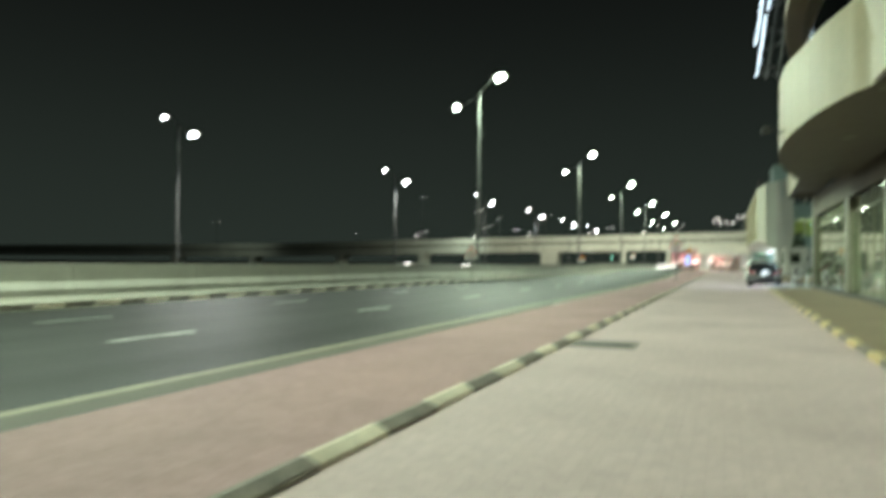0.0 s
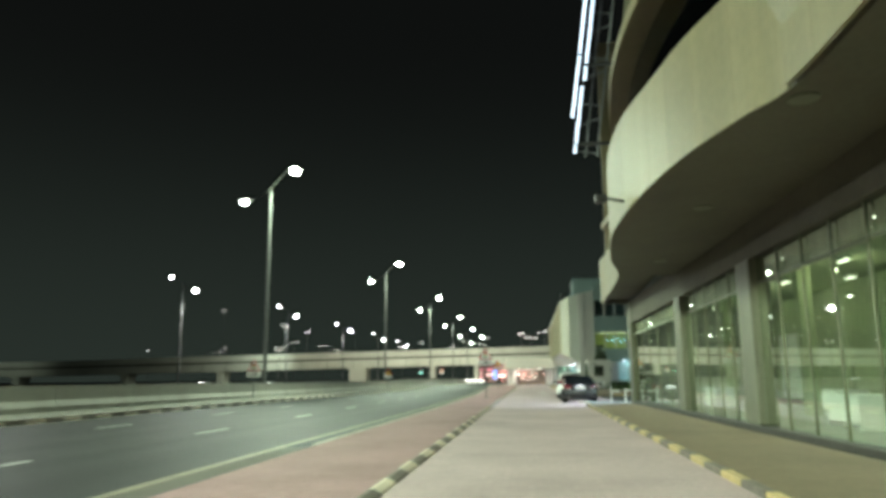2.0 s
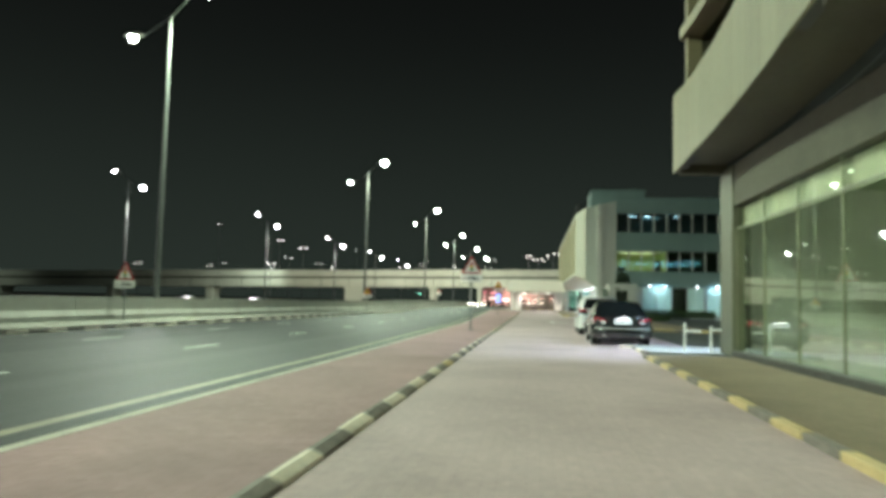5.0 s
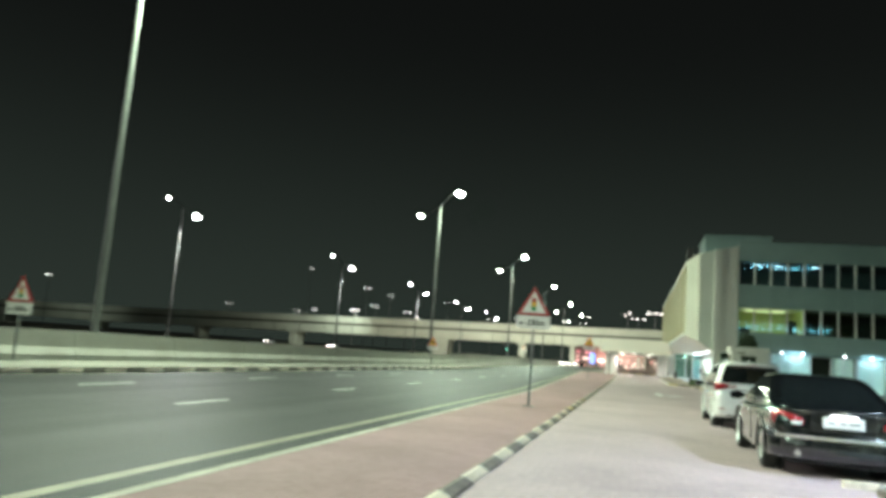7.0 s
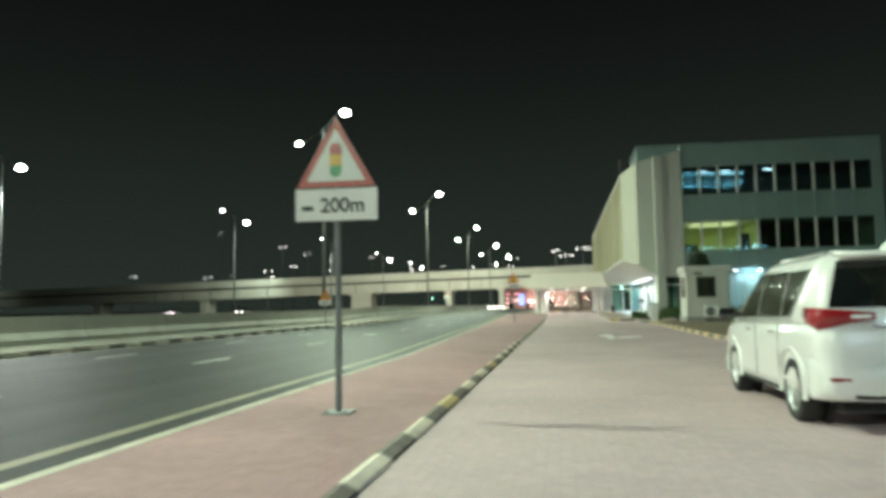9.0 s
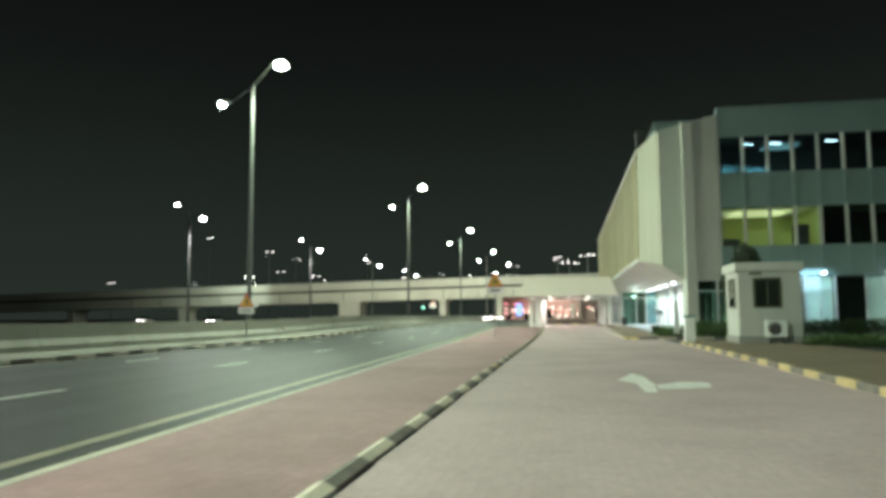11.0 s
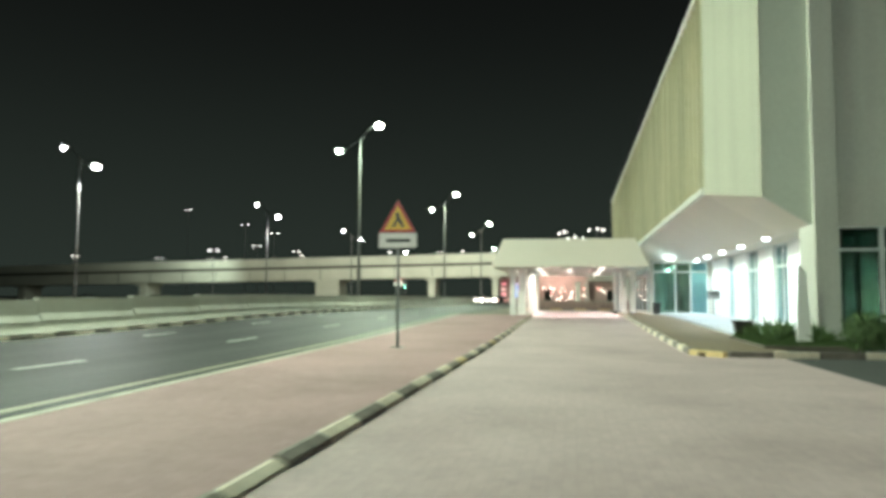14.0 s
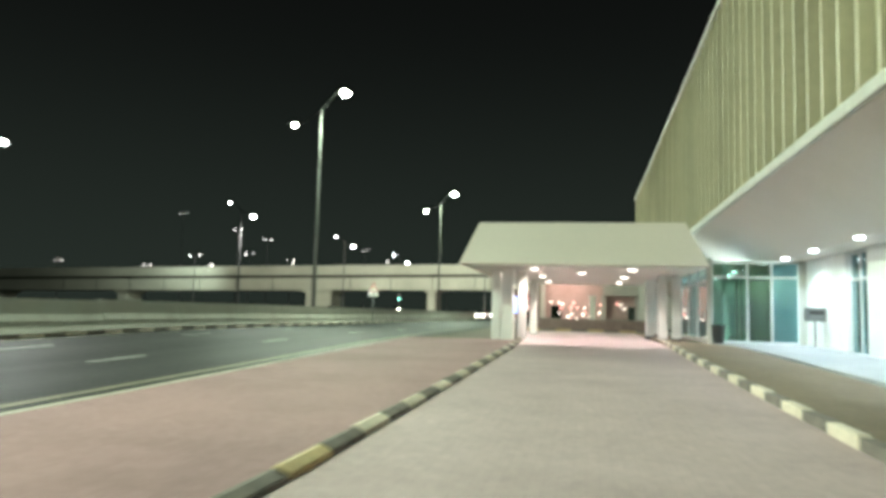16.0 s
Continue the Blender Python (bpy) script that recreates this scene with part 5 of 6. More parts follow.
# white people carrier
CARRIER = Cabin([(1.00, 0.0, 4.02, 0.875), (1.12, 0.02, 3.74, 0.86), (1.28, 0.06, 3.42, 0.83), (1.45, 0.11, 3.12, 0.785), (1.60, 0.18, 2.84, 0.735), (1.70, 0.24, 2.62, 0.69), (1.755, 0.34, 2.42, 0.60), (1.785, 0.6, 2.1, 0.40)], 0.13)
van, hw = car("people_carrier", "white people carrier parked at the kerb with dark rear window", WHITECAR, (2.36, 58.5, 0.0), -0.5,
    [(-0.02, 0.72, 0.42, 0.86), (0.03, 0.82, 0.34, 1.02), (0.14, 0.885, 0.31, 1.07), (0.4, 0.905, 0.29, 1.08), (1.4, 0.915, 0.27, 1.06), (2.6, 0.915, 0.26, 1.04), (3.5, 0.912, 0.26, 1.03), (4.0, 0.90, 0.26, 0.985), (4.4, 0.86, 0.28, 0.88), (4.62, 0.78, 0.32, 0.76), (4.72, 0.66, 0.40, 0.64)],
    CARRIER, (0.92, 3.67), 0.345)
part("rear_window", CARRIER.end(True, 1.20, 1.66, 0.90, 0.86), CARGLASS, van, "large dark rear window")
part("windscreen", CARRIER.end(False, 1.06, 1.66, 0.9, 0.84), CARGLASS, van, "dark windscreen")
for s in (-1, 1):
    part("pillar_trim", CARRIER.side(s, ((0.98, 1.09), (3.40, 1.065), (2.70, 1.61), (0.60, 1.61)), 0.005), BLACKP, van, "blacked-out window pillars")
    part("quarter_window", CARRIER.side(s, ((1.02, 1.12), (1.32, 1.10), (1.32, 1.60), (0.66, 1.60))), VANGLASS, van, "dark side window")
    part("side_window", CARRIER.side(s, ((1.38, 1.10), (2.32, 1.085), (2.32, 1.625), (1.38, 1.61))), VANGLASS, van, "dark side window")
    part("side_window", CARRIER.side(s, ((2.39, 1.085), (3.36, 1.07), (2.70, 1.60), (2.39, 1.625))), VANGLASS, van, "dark side window")
    part("belt_trim", CARRIER.side(s, ((0.9, 1.055), (3.5, 1.035), (3.5, 1.05), (0.9, 1.07)), 0.010), BLACKP, van)
    lens = part("tail_light", loft([[(s * x, y + o, z) for o, z in ((0, z0), (0, z1), (0.1, z1), (0.1, z0))] for x, y, z0, z1 in ((0.40, -0.03, 1.085, 1.155), (0.62, -0.005, 1.06, 1.175), (0.78, 0.03, 1.01, 1.19), (0.875, 0.10, 0.985, 1.20), (0.915, 0.30, 1.06, 1.205))]), TAILRED, van, "red wedge-shaped tail light", True)
    part("clear_lens", loft([[(s * x, y - 0.006, z) for z in (1.10, 1.135)] + [(s * x, y + 0.05, z) for z in (1.135, 1.10)] for x, y in ((0.44, -0.026), (0.6, -0.007))]), WHITEP, lens)
    mir = part("side_mirror", loft([[(s * (0.93 + dx), y, z) for y, z in ((3.30, 1.11 - h), (3.28, 1.11), (3.30, 1.11 + h), (3.42, 1.11 + h * 0.8), (3.46, 1.11), (3.42, 1.11 - h * 0.8))] for dx, h in ((-0.06, 0.03), (0.04, 0.075), (0.18, 0.09), (0.23, 0.06))]), BLACKCAR, van, "black door mirror", True)
    for y in (1.52, 2.58):
        part("door_handle", boxes((s * 0.915 - 0.022, s * 0.915 + 0.022, y, y + 0.2, 0.905, 0.935), bevel=0.008), CHROME, van)
    for y, z1 in ((1.36, 1.03), (2.355, 1.03)):
        part("door_seam", boxes((s * 0.911 - 0.006, s * 0.911 + 0.006, y, y + 0.005, 0.38, z1)), GALV, van)
    part("sill_trim", boxes((s * 0.885 - 0.02, s * 0.885 + 0.02, 1.4, 3.2, 0.275, 0.315), bevel=0.01), RUBBER, van)
part("bumper", loft([[(x, y, z) for y, z in ((yy + 0.05, 0.32), (yy + 0.01, 0.40), (yy, 0.56), (yy + 0.02, 0.66), (yy + 0.07, 0.70), (0.3, 0.72), (0.3, 0.32))] for x, yy in ((-0.915, 0.26), (-0.87, 0.10), (-0.74, 0.0), (-0.4, -0.06), (0, -0.075), (0.4, -0.06), (0.74, 0.0), (0.87, 0.10), (0.915, 0.26))]), WHITECAR, van, "", True)
part("bumper_insert", loft([[(x, y, z) for y, z in ((yy - 0.006, 0.34), (yy - 0.006, 0.40), (yy + 0.06, 0.40), (yy + 0.06, 0.34))] for x, yy in ((-0.6, 0.0), (-0.3, -0.045), (0, -0.055), (0.3, -0.045), (0.6, 0.0))]), RUBBER, van, "dark lower bumper insert")
for x in (-0.72, 0.72):
    part("reflector", boxes((x - 0.09, x + 0.09, -0.02, 0.06, 0.505, 0.54), bevel=0.006), TAILRED, van)
plate = part("number_plate", boxes((-0.26, 0.26, -0.055, -0.01, 0.875, 0.99), bevel=0.004), WHITEP, van, "white number plate")
for x0, x1 in ((-0.19, -0.12), (-0.06, 0.02), (0.06, 0.19)):
    part("plate_bar", boxes((x0, x1, -0.058, -0.054, 0.905, 0.96)), BLACKP, plate)
part("chrome_strip", boxes((-0.42, 0.42, -0.05, 0.0, 1.015, 1.05), bevel=0.008), CHROME, van)
part("badge", rod((0, -0.045, 1.11), (0, -0.015, 1.11), 0.045, n=16), CHROME, van)
part("shark_fin", loft([[(-0.03, 0.62, 1.77), (0.03, 0.62, 1.77), (0.0, 0.66, 1.87)], [(-0.02, 0.86, 1.775), (0.02, 0.86, 1.775), (0.0, 0.84, 1.80)]]), WHITECAR, van)
part("spoiler", loft([[(x, y, z) for y, z in ((0.10 + c, 1.69), (0.08 + c, 1.725), (0.42, 1.775), (0.5, 1.75))] for x, c in ((-0.62, 0.08), (-0.3, 0.02), (0, 0.0), (0.3, 0.02), (0.62, 0.08))]), WHITECAR, van, "", True)
part("stop_lamp", boxes((-0.16, 0.16, 0.075, 0.10, 1.695, 1.712)), TAILRED, van)
part("wiper", rod((0.02, 0.03, 1.22), (0.42, 0.045, 1.31), 0.010, 0.007, 6), RUBBER, van)
for x in (-0.58, 0.58):
    part("roof_rail", rod((x, 0.75, 1.775), (x, 2.3, 1.775), 0.014, n=8), CHROME, van)


# ---- guard cabin, gate post, planting ----
booth = thing("guard_cabin", "white rendered guard cabin with small windows", "cabin", (6.85, 99.1, 0.10))
part("body", boxes((0, 2.6, 0, 2.4, 0, 3.1), bevel=0.03), RENDERW, booth)
part("parapet", boxes((-0.12, 2.72, -0.12, 2.52, 3.1, 3.5), bevel=0.04), RENDERW, booth)
part("plinth", boxes((-0.06, 2.66, -0.06, 2.46, 0, 0.3), bevel=0.02), CONCRETE, booth)
for dims, fr in (((0.7, 1.7, -0.03, -0.01, 1.6, 2.75), ((0.62, 0.7, -0.05, 0.0, 1.52, 2.83), (1.7, 1.78, -0.05, 0.0, 1.52, 2.83), (0.7, 1.7, -0.05, 0.0, 2.75, 2.83), (0.7, 1.7, -0.08, 0.0, 1.52, 1.6), (1.18, 1.22, -0.045, 0.0, 1.6, 2.75))),
                 ((-0.03, -0.01, 0.55, 1.6, 1.6, 2.75), ((-0.05, 0.0, 0.47, 0.55, 1.52, 2.83), (-0.05, 0.0, 1.6, 1.68, 1.52, 2.83), (-0.05, 0.0, 0.55, 1.6, 2.75, 2.83), (-0.08, 0.0, 0.55, 1.6, 1.52, 1.6)))):
    w = part("window", boxes(*fr), FRAMEG, booth)
    part("pane", boxes(dims), TINT, w)
part("vent", boxes((0.5, 1.0, -0.02, 0.0, 2.95, 3.08)), FRAMEG, booth)
ac = thing("air_conditioner", "white outdoor air-conditioning unit standing by the cabin", "air conditioner", (8.25, 98.75, 0.10))
part("casing", boxes((-0.42, 0.42, -0.16, 0.16, 0.28, 0.98), bevel=0.02), WHITE, ac)
part("fan_grille", rod((-0.08, -0.175, 0.63), (-0.08, -0.16, 0.63), 0.28, n=24), DARKMETAL, ac, "round dark fan grille")
for k in range(3):
    bm = bmesh.new()
    rr = 0.08 + 0.09 * k
    for i in range(20):
        a, b = 2 * math.pi * i / 20, 2 * math.pi * (i + 1) / 20
        rod((-0.08 + rr * math.cos(a), -0.18, 0.63 + rr * math.sin(a)), (-0.08 + rr * math.cos(b), -0.18, 0.63 + rr * math.sin(b)), 0.006, n=5, bm=bm)
    part("grille_ring", bm, WHITE, ac)
for x in (-0.3, 0.3):
    part("foot", boxes((x - 0.04, x + 0.04, -0.16, 0.16, 0, 0.28)), GALV, ac)
post = thing("gate_post", "white rendered gate cabinet post at the kerb", "post", (5.08, 101.1, 0.09))
part("body", boxes((-0.23, 0.23, -0.2, 0.2, 0, 1.12), bevel=0.03), WHITE, post)
part("cap", boxes((-0.26, 0.26, -0.23, 0.23, 1.12, 1.24), bevel=0.03), BLUEW, post)
bp_ = thing("leaning_board", "pale narrow board leaning before the office corner", "board", (5.75, 109.8, 0.17))
part("board", prism([(-0.16, 0), (0.22, 0), (0.12, 1.9), (-0.1, 2.1)], "y", -0.03, 0.03), WHITE, bp_)

dp = thing("scrap_board", "pale warped board lying on the footpath by the cabin", "board", (7.15, 98.35, 0.10), 8)
part("board", loft([[(x, -0.14, z), (x, 0.14, z + 0.02), (x, 0.14, z + 0.05), (x, -0.14, z + 0.03)] for x, z in ((-0.6, 0.0), (-0.2, 0.05), (0.2, 0.04), (0.6, 0.0))]), CONCRETE, dp)
rng = random.Random(4)
hedges = [(8.3, 109.0, 1.5, 0.6, 1.0), (12.0, 107.5, 2.2, 0.7, 1.05), (16.5, 107.5, 2.2, 0.7, 1.1), (10.6, 97.0, 1.4, 0.6, 0.5)]
for x, y, a, b, h in hedges:
    hd = thing("hedge", "low clipped dark green hedge", "hedge", (x, y, 0.0), group="hedges")
    bm = bmesh.new()
    for k in range(9):
        leaves(bm, (-a + 2 * a * k / 8, rng.uniform(-0.1, 0.1), h * 0.55), (0.4, b, h * 0.5), 420, 0.075, rng)
    part("foliage", bm, LEAF, hd)
    bm = bmesh.new()
    for k in range(6):
        x0 = -a * 0.8 + 1.6 * a * k / 5
        rod((x0, 0, 0), (x0 + 0.1, 0.05, h * 0.7), 0.03, 0.012, 6, bm)
    part("stems", bm, BARK, hd)
for x, y, h in ((5.9, 112.3, 0.75), (6.6, 111.0, 0.55), (5.6, 114.9, 0.7), (6.9, 115.6, 0.6), (5.2, 110.4, 0.6), (6.1, 110.0, 0.7), (5.3, 111.5, 0.8), (6.5, 112.2, 0.65), (5.0, 112.4, 0.5)):
    sh = thing("shrub", "small spiky green shrub in the planting bed", "shrub", (x, y, 0.17), group="entrance shrubs")
    bm = bmesh.new()
    for k in range(46):
        a, e = rng.uniform(0, 6.28), rng.uniform(0.5, 1.4)
        L = h * rng.uniform(0.6, 1.2)
        d = Vector((math.cos(a) * math.cos(e), math.sin(a) * math.cos(e), math.sin(e)))
        s = Vector((-math.sin(a), math.cos(a), 0)) * 0.035
        v = [bm.verts.new(p) for p in (s * 0.4, d * L * 0.5 + s, d * L + Vector((0, 0, -L * 0.12)), d * L * 0.5 - s, -s * 0.4)]
        bm.faces.new(v)
    part("foliage", bm, LEAF, sh)
bed = thing("planting_bed", "grassy planting bed at the office corner", "planting bed", (0, 0, 0))
part("soil", slab(const(4.6), const(6.9), 109.0, 113.2, 0.17, 1.0, 0.1), SAND, bed)
bm = bmesh.new()
for _ in range(5200):
    x, y = rng.uniform(4.65, 6.85), rng.uniform(109.1, 113.1)
    h, a = rng.uniform(0.05, 0.15), rng.uniform(0, 6.28)
    z = rise(y) + 0.17
    v = [bm.verts.new(p) for p in ((x - 0.012, y, z), (x + 0.012, y, z), (x + math.cos(a) * 0.05, y + math.sin(a) * 0.05, z + h))]
    bm.faces.new(v)
grass = part("grass", bm, LEAF, bed)
tagged(grass, kind="stuff")
pot = thing("plant_pot", "dark square plant pot on the footpath", "plant pot", (4.95, 113.0, 0.2))
part("pot", loft([[(-r, -r, z), (r, -r, z), (r, r, z), (-r, r, z)] for r, z in ((0.16, 0), (0.24, 0.42), (0.26, 0.45), (0.26, 0.5))]), PLINTH, pot)
bin_ = thing("litter_bin", "dark round litter bin beside the canopy column", "litter bin", (4.55, 132.3, 0.48))
part("body", rod((0, 0, 0), (0, 0, 0.6), 0.2, 0.24, 16), DARKMETAL, bin_)
part("rim", rod((0, 0, 0.6), (0, 0, 0.66), 0.26, 0.26, 16), DARKMETAL, bin_)


def tree(x, y, h, spread, dark):
    ob = thing("tree", "dark leafy tree beside the office wall", "tree", (x, y, 0), group="trees")
    bm = rod((0, 0, 0), (0.1, 0.05, h * 0.45), 0.14, 0.09, 9)
    tips = []
    for k in range(7):
        a = k * 0.9 + rng.random()
        e = (math.cos(a) * spread * 0.6, math.sin(a) * spread * 0.6, h * rng.uniform(0.6, 0.85))
        rod((0.1, 0.05, h * 0.4), e, 0.06, 0.02, 6, bm)
        tips.append(e)
    part("trunk", bm, BARK, ob)
    bm = bmesh.new()
    for e in tips + [(0, 0, h * 0.9)]:
        leaves(bm, e, (spread * 0.5, spread * 0.5, h * 0.19), 620, 0.10, rng)
    part("crown", bm, dark, ob)
    return ob


tree(8.9, 107.1, 4.9, 1.15, LEAFD)
tree(9.6, 108.4, 3.6, 0.9, LEAFD)
tree(26.5, 104, 6.5, 2.4, LEAFD)

# ---- flyover and distance ----
fly = thing("flyover_bridge", "long pale concrete flyover crossing the highway on piers", "bridge")


def across(x):
    return 259.5 - (x + 20) * 0.05


def grade(x):
    """The flyover climbs gently towards the office side."""
    return 0.017 * (x + 20)


def deck(y0, y1, z0, z1, x0=-430, x1=75, n=40):
    rings = []
    for k in range(n + 1):
        x = x0 + (x1 - x0) * k / n
        d = grade(max(x, -190))
        rings.append([(x, across(x) + y0, z0 + d), (x, across(x) + y1, z0 + d), (x, across(x) + y1, z1 + d), (x, across(x) + y0, z1 + d)])
    return loft(rings)


part("girder", deck(0.35, 9.65, 6.4, 9.1), BRIDGE, fly)
# dark slab colour stands in for the shadow line below the parapet
part("deck_slab", deck(0.6, 9.4, 9.1, 9.75), PLINTH, fly, "deck slab coloured dark for the shade under the parapet")
part("parapet", deck(-0.1, 0.25, 9.75, 11.85), BRIDGE, fly, "pale parapet")
part("parapet", deck(9.75, 10.1, 9.75, 11.85), BRIDGE, fly)
for k in range(20):
    x = -128 + 9.5 * k
    part("girder_joint", boxes((x - 0.06, x + 0.06, across(x) + 0.27, across(x) + 0.36, 6.5 + grade(x), 9.0 + grade(x))), PLINTH, fly)
for x, w in ((-240, 1.4), (-195, 1.4), (-150, 1.2), (-112, 1.2), (-60.2, 3.1), (-33.5, 0.9), (-18, 0.7), (-4.5, 1.2), (14, 1.2), (40, 1.4)):
    y = across(x) + 5
    part("pier", boxes((x - w, x + w, y - 3.2, y + 3.2, 0, 6.35 + grade(max(x, -190)) - 0.55), bevel=0.2), BRIDGE, fly)
    part("pier_cap", boxes((x - w - 0.5, x + w + 0.5, y - 3.9, y + 3.9, 5.8 + grade(max(x, -190)), 6.4 + grade(max(x, -190))), bevel=0.1), BRIDGE, fly)
for x, y, h, heads in ((-2.3, 262, 16.6, ((-0.7, 0.0), (0.5, 0.45))), (0.8, 266, 15.7, ((-1.7, 0.0), (-0.2, 0.25), (1.7, 0.0))), (5.6, 266, 17.6, ((-1.7, 0.0), (0.3, 0.3), (1.7, 0.0)))):
    ob = thing("street_lamp", "lit mast with several lamp heads standing on the flyover", "street lamp", (x, y, 9.7 + grade(x)), group="flyover street lamps")
    top = h - 9.7 - grade(x)
    part("pole", rod((0, 0, 0), (0, 0, top), 0.12, 0.07, 8), GALV, ob)
    part("arm", boxes((-1.9, 1.9, -0.05, 0.05, top - 0.1, top)), GALV, ob)
    for dx, dz in heads:
        hd = part("head", boxes((dx - 0.32, dx + 0.32, -0.2, 0.2, top + dz, top + dz + 0.14), bevel=0.03), GALV, ob)
        part("lens", rod((dx, 0, top + dz - 0.14), (dx, 0, top + dz), 0.24, 0.3, 12), LAMPF, hd)
for x, h in ((-46, 3.4), (-92, 3.2), (-27, 3.4), (-70, 3.3)):
    ob = thing("street_lamp", "short lit lamp standing on the flyover", "street lamp", (x, across(x) + 9.2, 9.75 + grade(x)), group="flyover street lamps")
    part("pole", rod((0, 0, 0), (0, 0, h), 0.1, 0.06, 8), GALV, ob)
    part("lens", boxes((-0.25, 0.25, -0.15, 0.15, h, h + 0.12)), LAMPF, ob)
# extra spots added at two lamp heads, overpowered to brighten the flyover
for x, y, z, tx, a in ((-22.4, 204.8, 15.0, -14, 92), (-48.8, 204.8, 14.3, -52, 124)):
    lamp("street_lamp_glow", (x, y, z), 86000, (0.98, 1.0, 0.78), "SPOT", 0.3, (tx, 262, 7), a, 1.0)

# added spots lift the flyover's dark left part towards the sky's tone
for x, y, z, w in ((-86, 249, 12.1, 11000), (-191, 239, 16.8, 5200)):
    lamp("street_lamp_glow", (x, y, z), w, (0.85, 1.0, 0.82), "SPOT", 0.3, (x - 34, 268, 6), 165, 0.8)
sg = thing("shop_building", "distant shop building glowing with pink and red signs", "building", (-9, 273, 0.3))
part("wall", boxes((-10, 12, 0, 8, 0, 6.2)), DUSKY, sg)
part("roof", boxes((-10.4, 12.4, -0.4, 8.4, 6.2, 6.5)), CONCRETE, sg)
for x0, x1, z0, z1, m in ((-8.6, -7.6, 1.6, 2.3, REDL), (-8.7, -7.7, 2.9, 3.6, PINK), (-8.6, -7.5, 4.3, 4.9, REDL), (-10, -9.7, 2.2, 2.9, PINK), (-9.45, -9.2, 2.6, 5.6, PINK), (-6.6, -3.0, 2.2, 3.2, PINK), (-2.0, 0.6, 1.8, 2.8, PINK), (1.4, 3.2, 1.0, 2.6, REDL), (4.0, 6.5, 1.6, 2.6, PINK), (-6, -4, 4.2, 4.8, REDL)):
    part("sign_board", boxes((x0, x1, -0.2, -0.05, z0, z1), bevel=0.03), m, sg, "glowing sign board")
lamp("shop_sign_glow", (-5, 268, 5), 2500, (1.0, 0.55, 0.5), "AREA", 6, (-5, 276, 3))
mall = thing("roadside_building", "dim reddish shop front with small lamps beyond the canopy", "building", (0.5, 176, 0.27))
part("wall", boxes((-6.0, 5.5, 0, 3.0, 0, 4.6)), DUSKY, mall)
part("fascia", boxes((1.0, 6.2, -0.7, 0.0, 3.0, 4.5), bevel=0.05), CONCRETE, mall, "grey concrete fascia")
pieces("pillar", CONCRETE, mall, (-4.9, -4.4, -0.4, 0.0, 0, 4.4), (0.78, 1.26, -0.6, -0.15, 0, 3.0), (3.95, 4.45, -0.6, -0.15, 0, 3.0), bevel=0.04)
pieces("shop_window", TINT, mall, (-3.9, -2.9, -0.06, -0.02, 0.4, 2.0), (3.3, 4.4, -0.06, -0.02, 0.4, 2.0), bevel=0.01)
for k in range(34):
    x, z = rng.uniform(-4.2, 1.0) if k % 5 else rng.uniform(1.0, 5.2), rng.choice((0.9, 1.3, 1.7, 2.2)) + rng.uniform(-0.15, 0.15)
    part("shop_lamp", rod((x, -0.16, z), (x, -0.06, z), rng.uniform(0.05, 0.10), n=10), (SHOPW, SHOPW, SHOPR)[k % 3], mall, "small glowing shop lamp")
lamp("shop_front_glow", (-1.8, 173.5, 4.4), 260, (1.0, 0.66, 0.58), "AREA", 3.0, (-2.2, 176, 3.4))
lw = thing("low_wall", "low brown rendered wall beyond the canopy", "wall", (0.6, 158, 0.33))
part("body", boxes((-4.6, 4.4, -0.12, 0.12, 0, 0.72)), DUSKY, lw)
part("coping", boxes((-4.65, 4.45, -0.16, 0.16, 0.72, 0.78), bevel=0.015), CONCRETE, lw)
pc_ = thing("concrete_pillar", "pale square pillar standing beyond the canopy", "pillar", (0.42, 165, 0.33))
part("shaft", boxes((-0.22, 0.22, -0.22, 0.22, 0, 2.5), bevel=0.03), RENDERW, pc_)
part("cap", boxes((-0.3, 0.3, -0.3, 0.3, 2.5, 2.65), bevel=0.02), RENDERW, pc_)
for x, z, m, lab in ((6.95, 3.25, REDL, "small round red lit sign on a post"), (7.7, 1.9, BLUEL, "small round blue lit sign on a post")):
    rd = thing("lit_sign", lab, "sign", (x, 178, 0.28), group="small lit signs")
    part("post", rod((0, 0, 0), (0, 0, z - 0.28), 0.04, n=8), GALV, rd)
    part("disc", rod((0, -0.06, z - 0.28), (0, -0.02, z - 0.28), 0.3, n=20), m, rd)
sp = thing("speed_hump", "black and yellow kerb line beyond the canopy", "kerb", (0, 152, 0.34))
pieces("hump_block", KBLK, sp, *[(x, x + 0.98, -0.15, 0.15, 0, 0.14) for x in (-3, -1, 1, 3)], bevel=0.03)
pieces("hump_block", KYEL, sp, *[(x, x + 0.98, -0.15, 0.15, 0, 0.14) for x in (-4, -2, 0, 2, 4)], bevel=0.03)


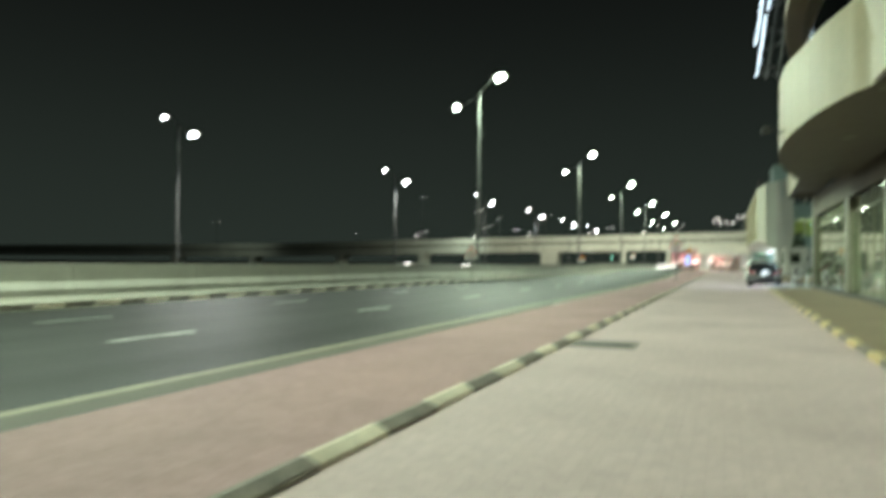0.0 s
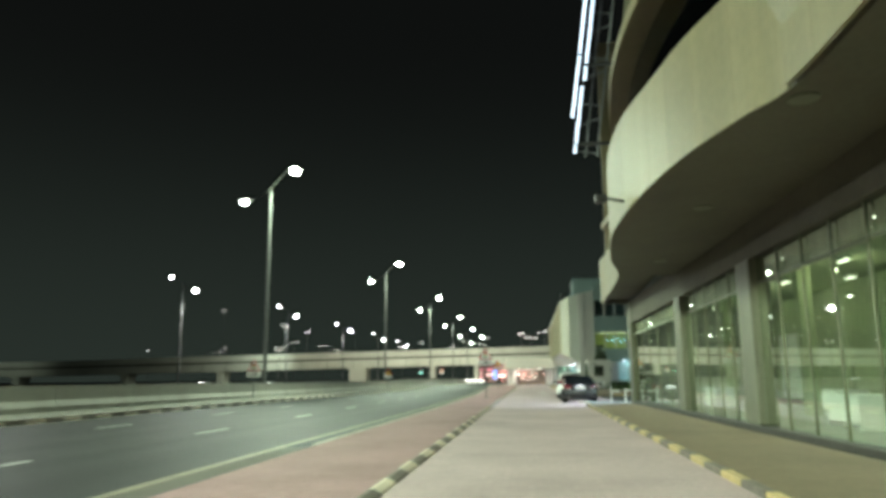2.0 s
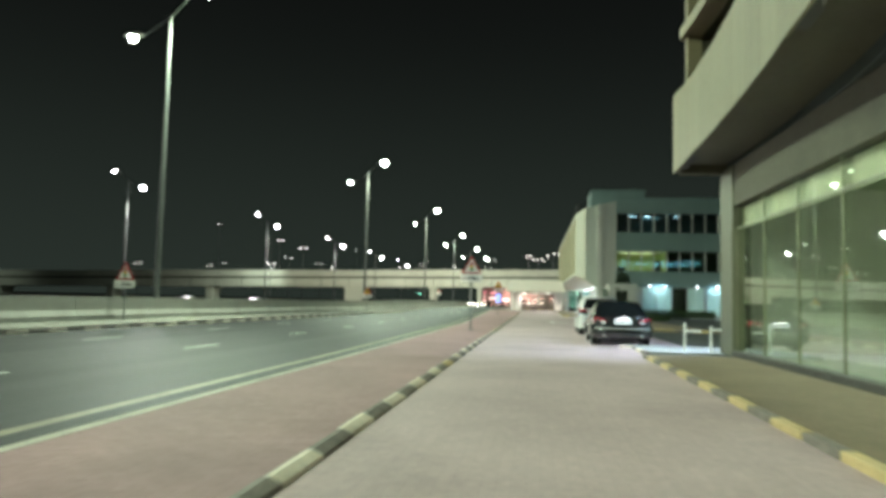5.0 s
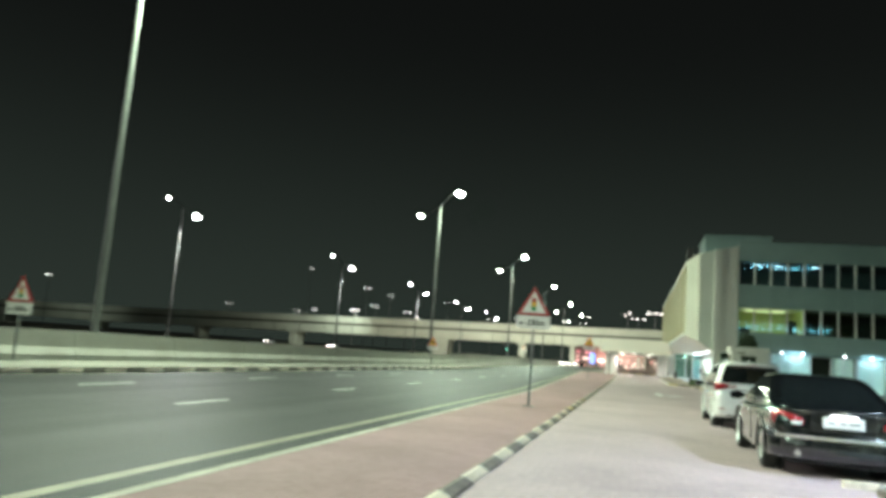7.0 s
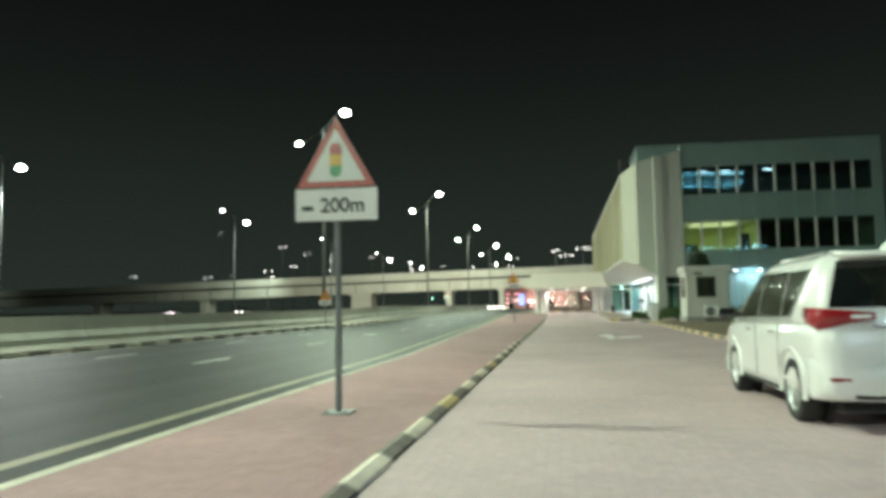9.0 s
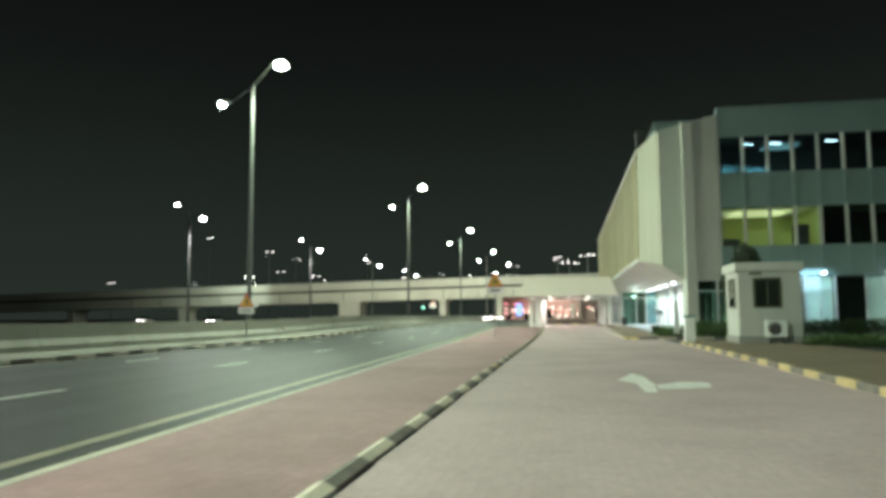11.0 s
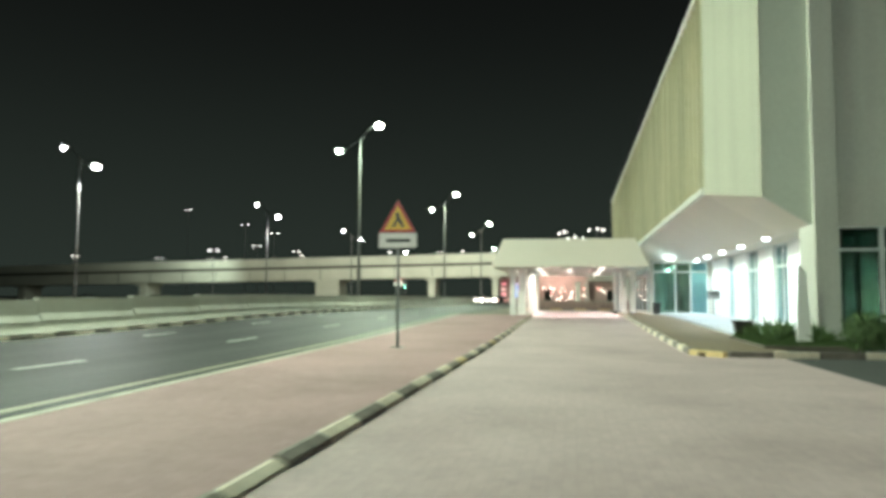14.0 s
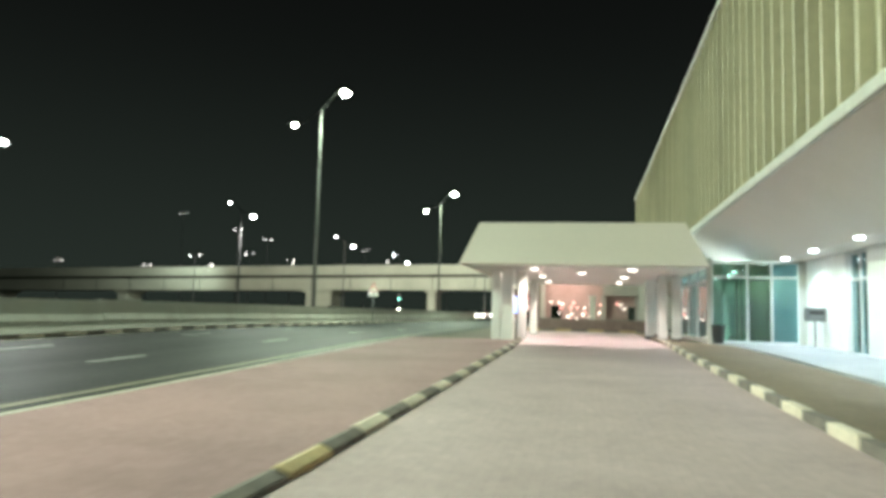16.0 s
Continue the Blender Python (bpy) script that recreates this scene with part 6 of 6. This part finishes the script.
def far_car(x, y, paint, label, toward):
    ob = thing("distant_car", label, "car", (x, y, rise(y) - (0.06 if x < -50 else 0)), group="distant cars")
    part("body", loft([ring(*b) for b in ((0, 0.75, 0.3, 0.75), (0.4, 0.88, 0.25, 0.95), (3.6, 0.88, 0.25, 0.92), (4.4, 0.75, 0.3, 0.7))]), paint, ob)
    part("glasshouse", loft([cabin_ring(*c) for c in ((0.5, 0.75, 0.7, 0.9, 1.0), (1.1, 0.78, 0.62, 0.9, 1.42), (2.6, 0.78, 0.62, 0.9, 1.42), (3.4, 0.75, 0.7, 0.9, 0.98))]), CARGLASS, ob)
    for s in (-0.62, 0.62):
        part("headlight" if toward else "tail_light", boxes((s - 0.16, s + 0.16, -0.03, 0.1, 0.58, 0.74), bevel=0.02), CARL if toward else TAILON, ob)
        for yy in (0.9, 3.4):
            part("wheel", rod((s * 1.15, yy, 0.3), (s * 1.3, yy, 0.3), 0.3, n=14), RUBBER, ob)


for x, y, tw in ((-24.5, 196, True), (-27.5, 203, True), (-31, 190, True), (-34, 215, True), (-17.5, 226, True), (-14.5, 232, True), (-21, 233, True), (-24.2, 238, True), (-19.4, 243, True), (-22.6, 248, True), (-18.2, 251, True), (-12, 214, False), (-9, 226, False), (-40, 232, False), (-46, 240, False), (-72, 205, True), (-100, 225, True), (-6.5, 219, False)):
    far_car(x, y, WHITECAR if tw else BLACKCAR, "distant car with lit headlights" if tw else "distant car with lit tail lights", tw)
sig = thing("traffic_signal", "distant traffic signal showing green", "traffic signal", (-33, 232, 0.3))
part("post", rod((0, 0, 0), (0, 0, 4), 0.08, n=8), DARKMETAL, sig)
part("housing", boxes((-0.25, 0.25, -0.2, 0.1, 3.0, 4.2), bevel=0.03), BLACKP, sig)
part("green_lens", rod((0, -0.26, 3.2), (0, -0.2, 3.2), 0.16, n=14), GREENL, sig)
bs = thing("blue_sign", "tall blue lit sign beside the highway", "sign", (-9.2, 205, 0.3))
part("post", rod((0, 0, 0), (0, 0, 1.2), 0.08, n=8), GALV, bs)
part("board", boxes((-0.5, 0.5, -0.08, 0.08, 1.2, 3.4), bevel=0.02), BLUEL, bs)

# ---- kerb stones, one by one ----
def stone_mesh(m, name, battered=False):
    """A kerb stone a metre long; a battered one slopes down towards the service road, a slope added to catch lamplight.
    """
    if battered:
        bm = prism([(-0.075, -0.1), (-0.075, 0.085), (-0.062, 0.098), (-0.015, 0.098), (0.075, 0.056), (0.088, 0.042), (0.09, -0.1)], "y", -0.49, 0.49)
    else:
        bm = boxes((-0.075, 0.075, -0.49, 0.49, -0.1, 0.098), bevel=0.018)
    ob = part(name, bm, m)
    me = ob.data
    bpy.data.objects.remove(ob)
    return me


STONES = {k: stone_mesh(m, "kerb_stone") for k, m in (("y", KYEL), ("b", KBLK), ("c", KCRM))}
STONES.update({k.upper(): stone_mesh(m, "kerb_stone", True) for k, m in (("y", KYEL), ("b", KBLK), ("c", KCRM))})


def kerb(name, label, line, colours, shift=0, sunk=0.0):
    """Stones a metre long along a line of plan points."""
    root = thing(name, label, "kerb", kind="structure")
    pts = [Vector(p) for p in line]
    k = shift
    rest = 0.0
    for a, b in zip(pts, pts[1:]):
        L = (b - a).length
        d = (b - a) / L
        s = rest + 0.5
        while s <= L:
            p = a + d * s
            ob = new("kerb_stone", STONES[colours[k % len(colours)]])
            ob.parent = root
            ob.matrix_basis = pose(p.x + rng.uniform(-0.008, 0.008), p.y, rise(p.y) - (sunk if p.y < 95 else min(sunk, 0)) + rng.uniform(-0.006, 0.006), 0, 0, math.degrees(math.atan2(-d.x, d.y)) + rng.uniform(-0.5, 0.5))
            k += 1
            s += 1.0
        rest = s - 0.5 - L
    return root


kerb("kerb_median", "worn cream and black painted kerb stones along the red median", [(-2.435, -6), (-2.435, 126)] + [(med_right(y) - 0.075, y) for y in (128, 130, 132, 134, 136, 138)], "".join("Y" if k in (46, 66, 72, 90, 110, 116) else "CB"[k % 2] for k in range(140)), sunk=0.02)
kerb("kerb_shop", "yellow and black painted kerb stones along the shop footpath", [(right_1(-6) + 0.07, -6), (right_1(44.8) + 0.07, 44.8)], "yb", 1)
kerb("kerb_island", "black and cream painted kerb stones round the paved island", [(2.56, 45.9), (2.58, 49.3), (8.6, 49.4)], "bc")
kerb("kerb_lot", "yellow and black painted kerb stones before the guard cabin", [(9.0, 66), (4.3, 66.2), (4.72, 101.4), (9.0, 102.2)], "yb", sunk=-0.055)
kerb("kerb_office", "cream and black painted kerb stones along the office footpath", [(7.4, 107.6), (3.1, 107.3), (2.68, 107.8), (2.68, 126), (2.85, 134), (3.0, 142)], "cbcby" + "bc" * 20, sunk=-0.045)
kerb("kerb_barrier", "worn cream and black painted kerb stones at the barrier wall", [(-16.98, 4), (-16.98, 210)], "cb")
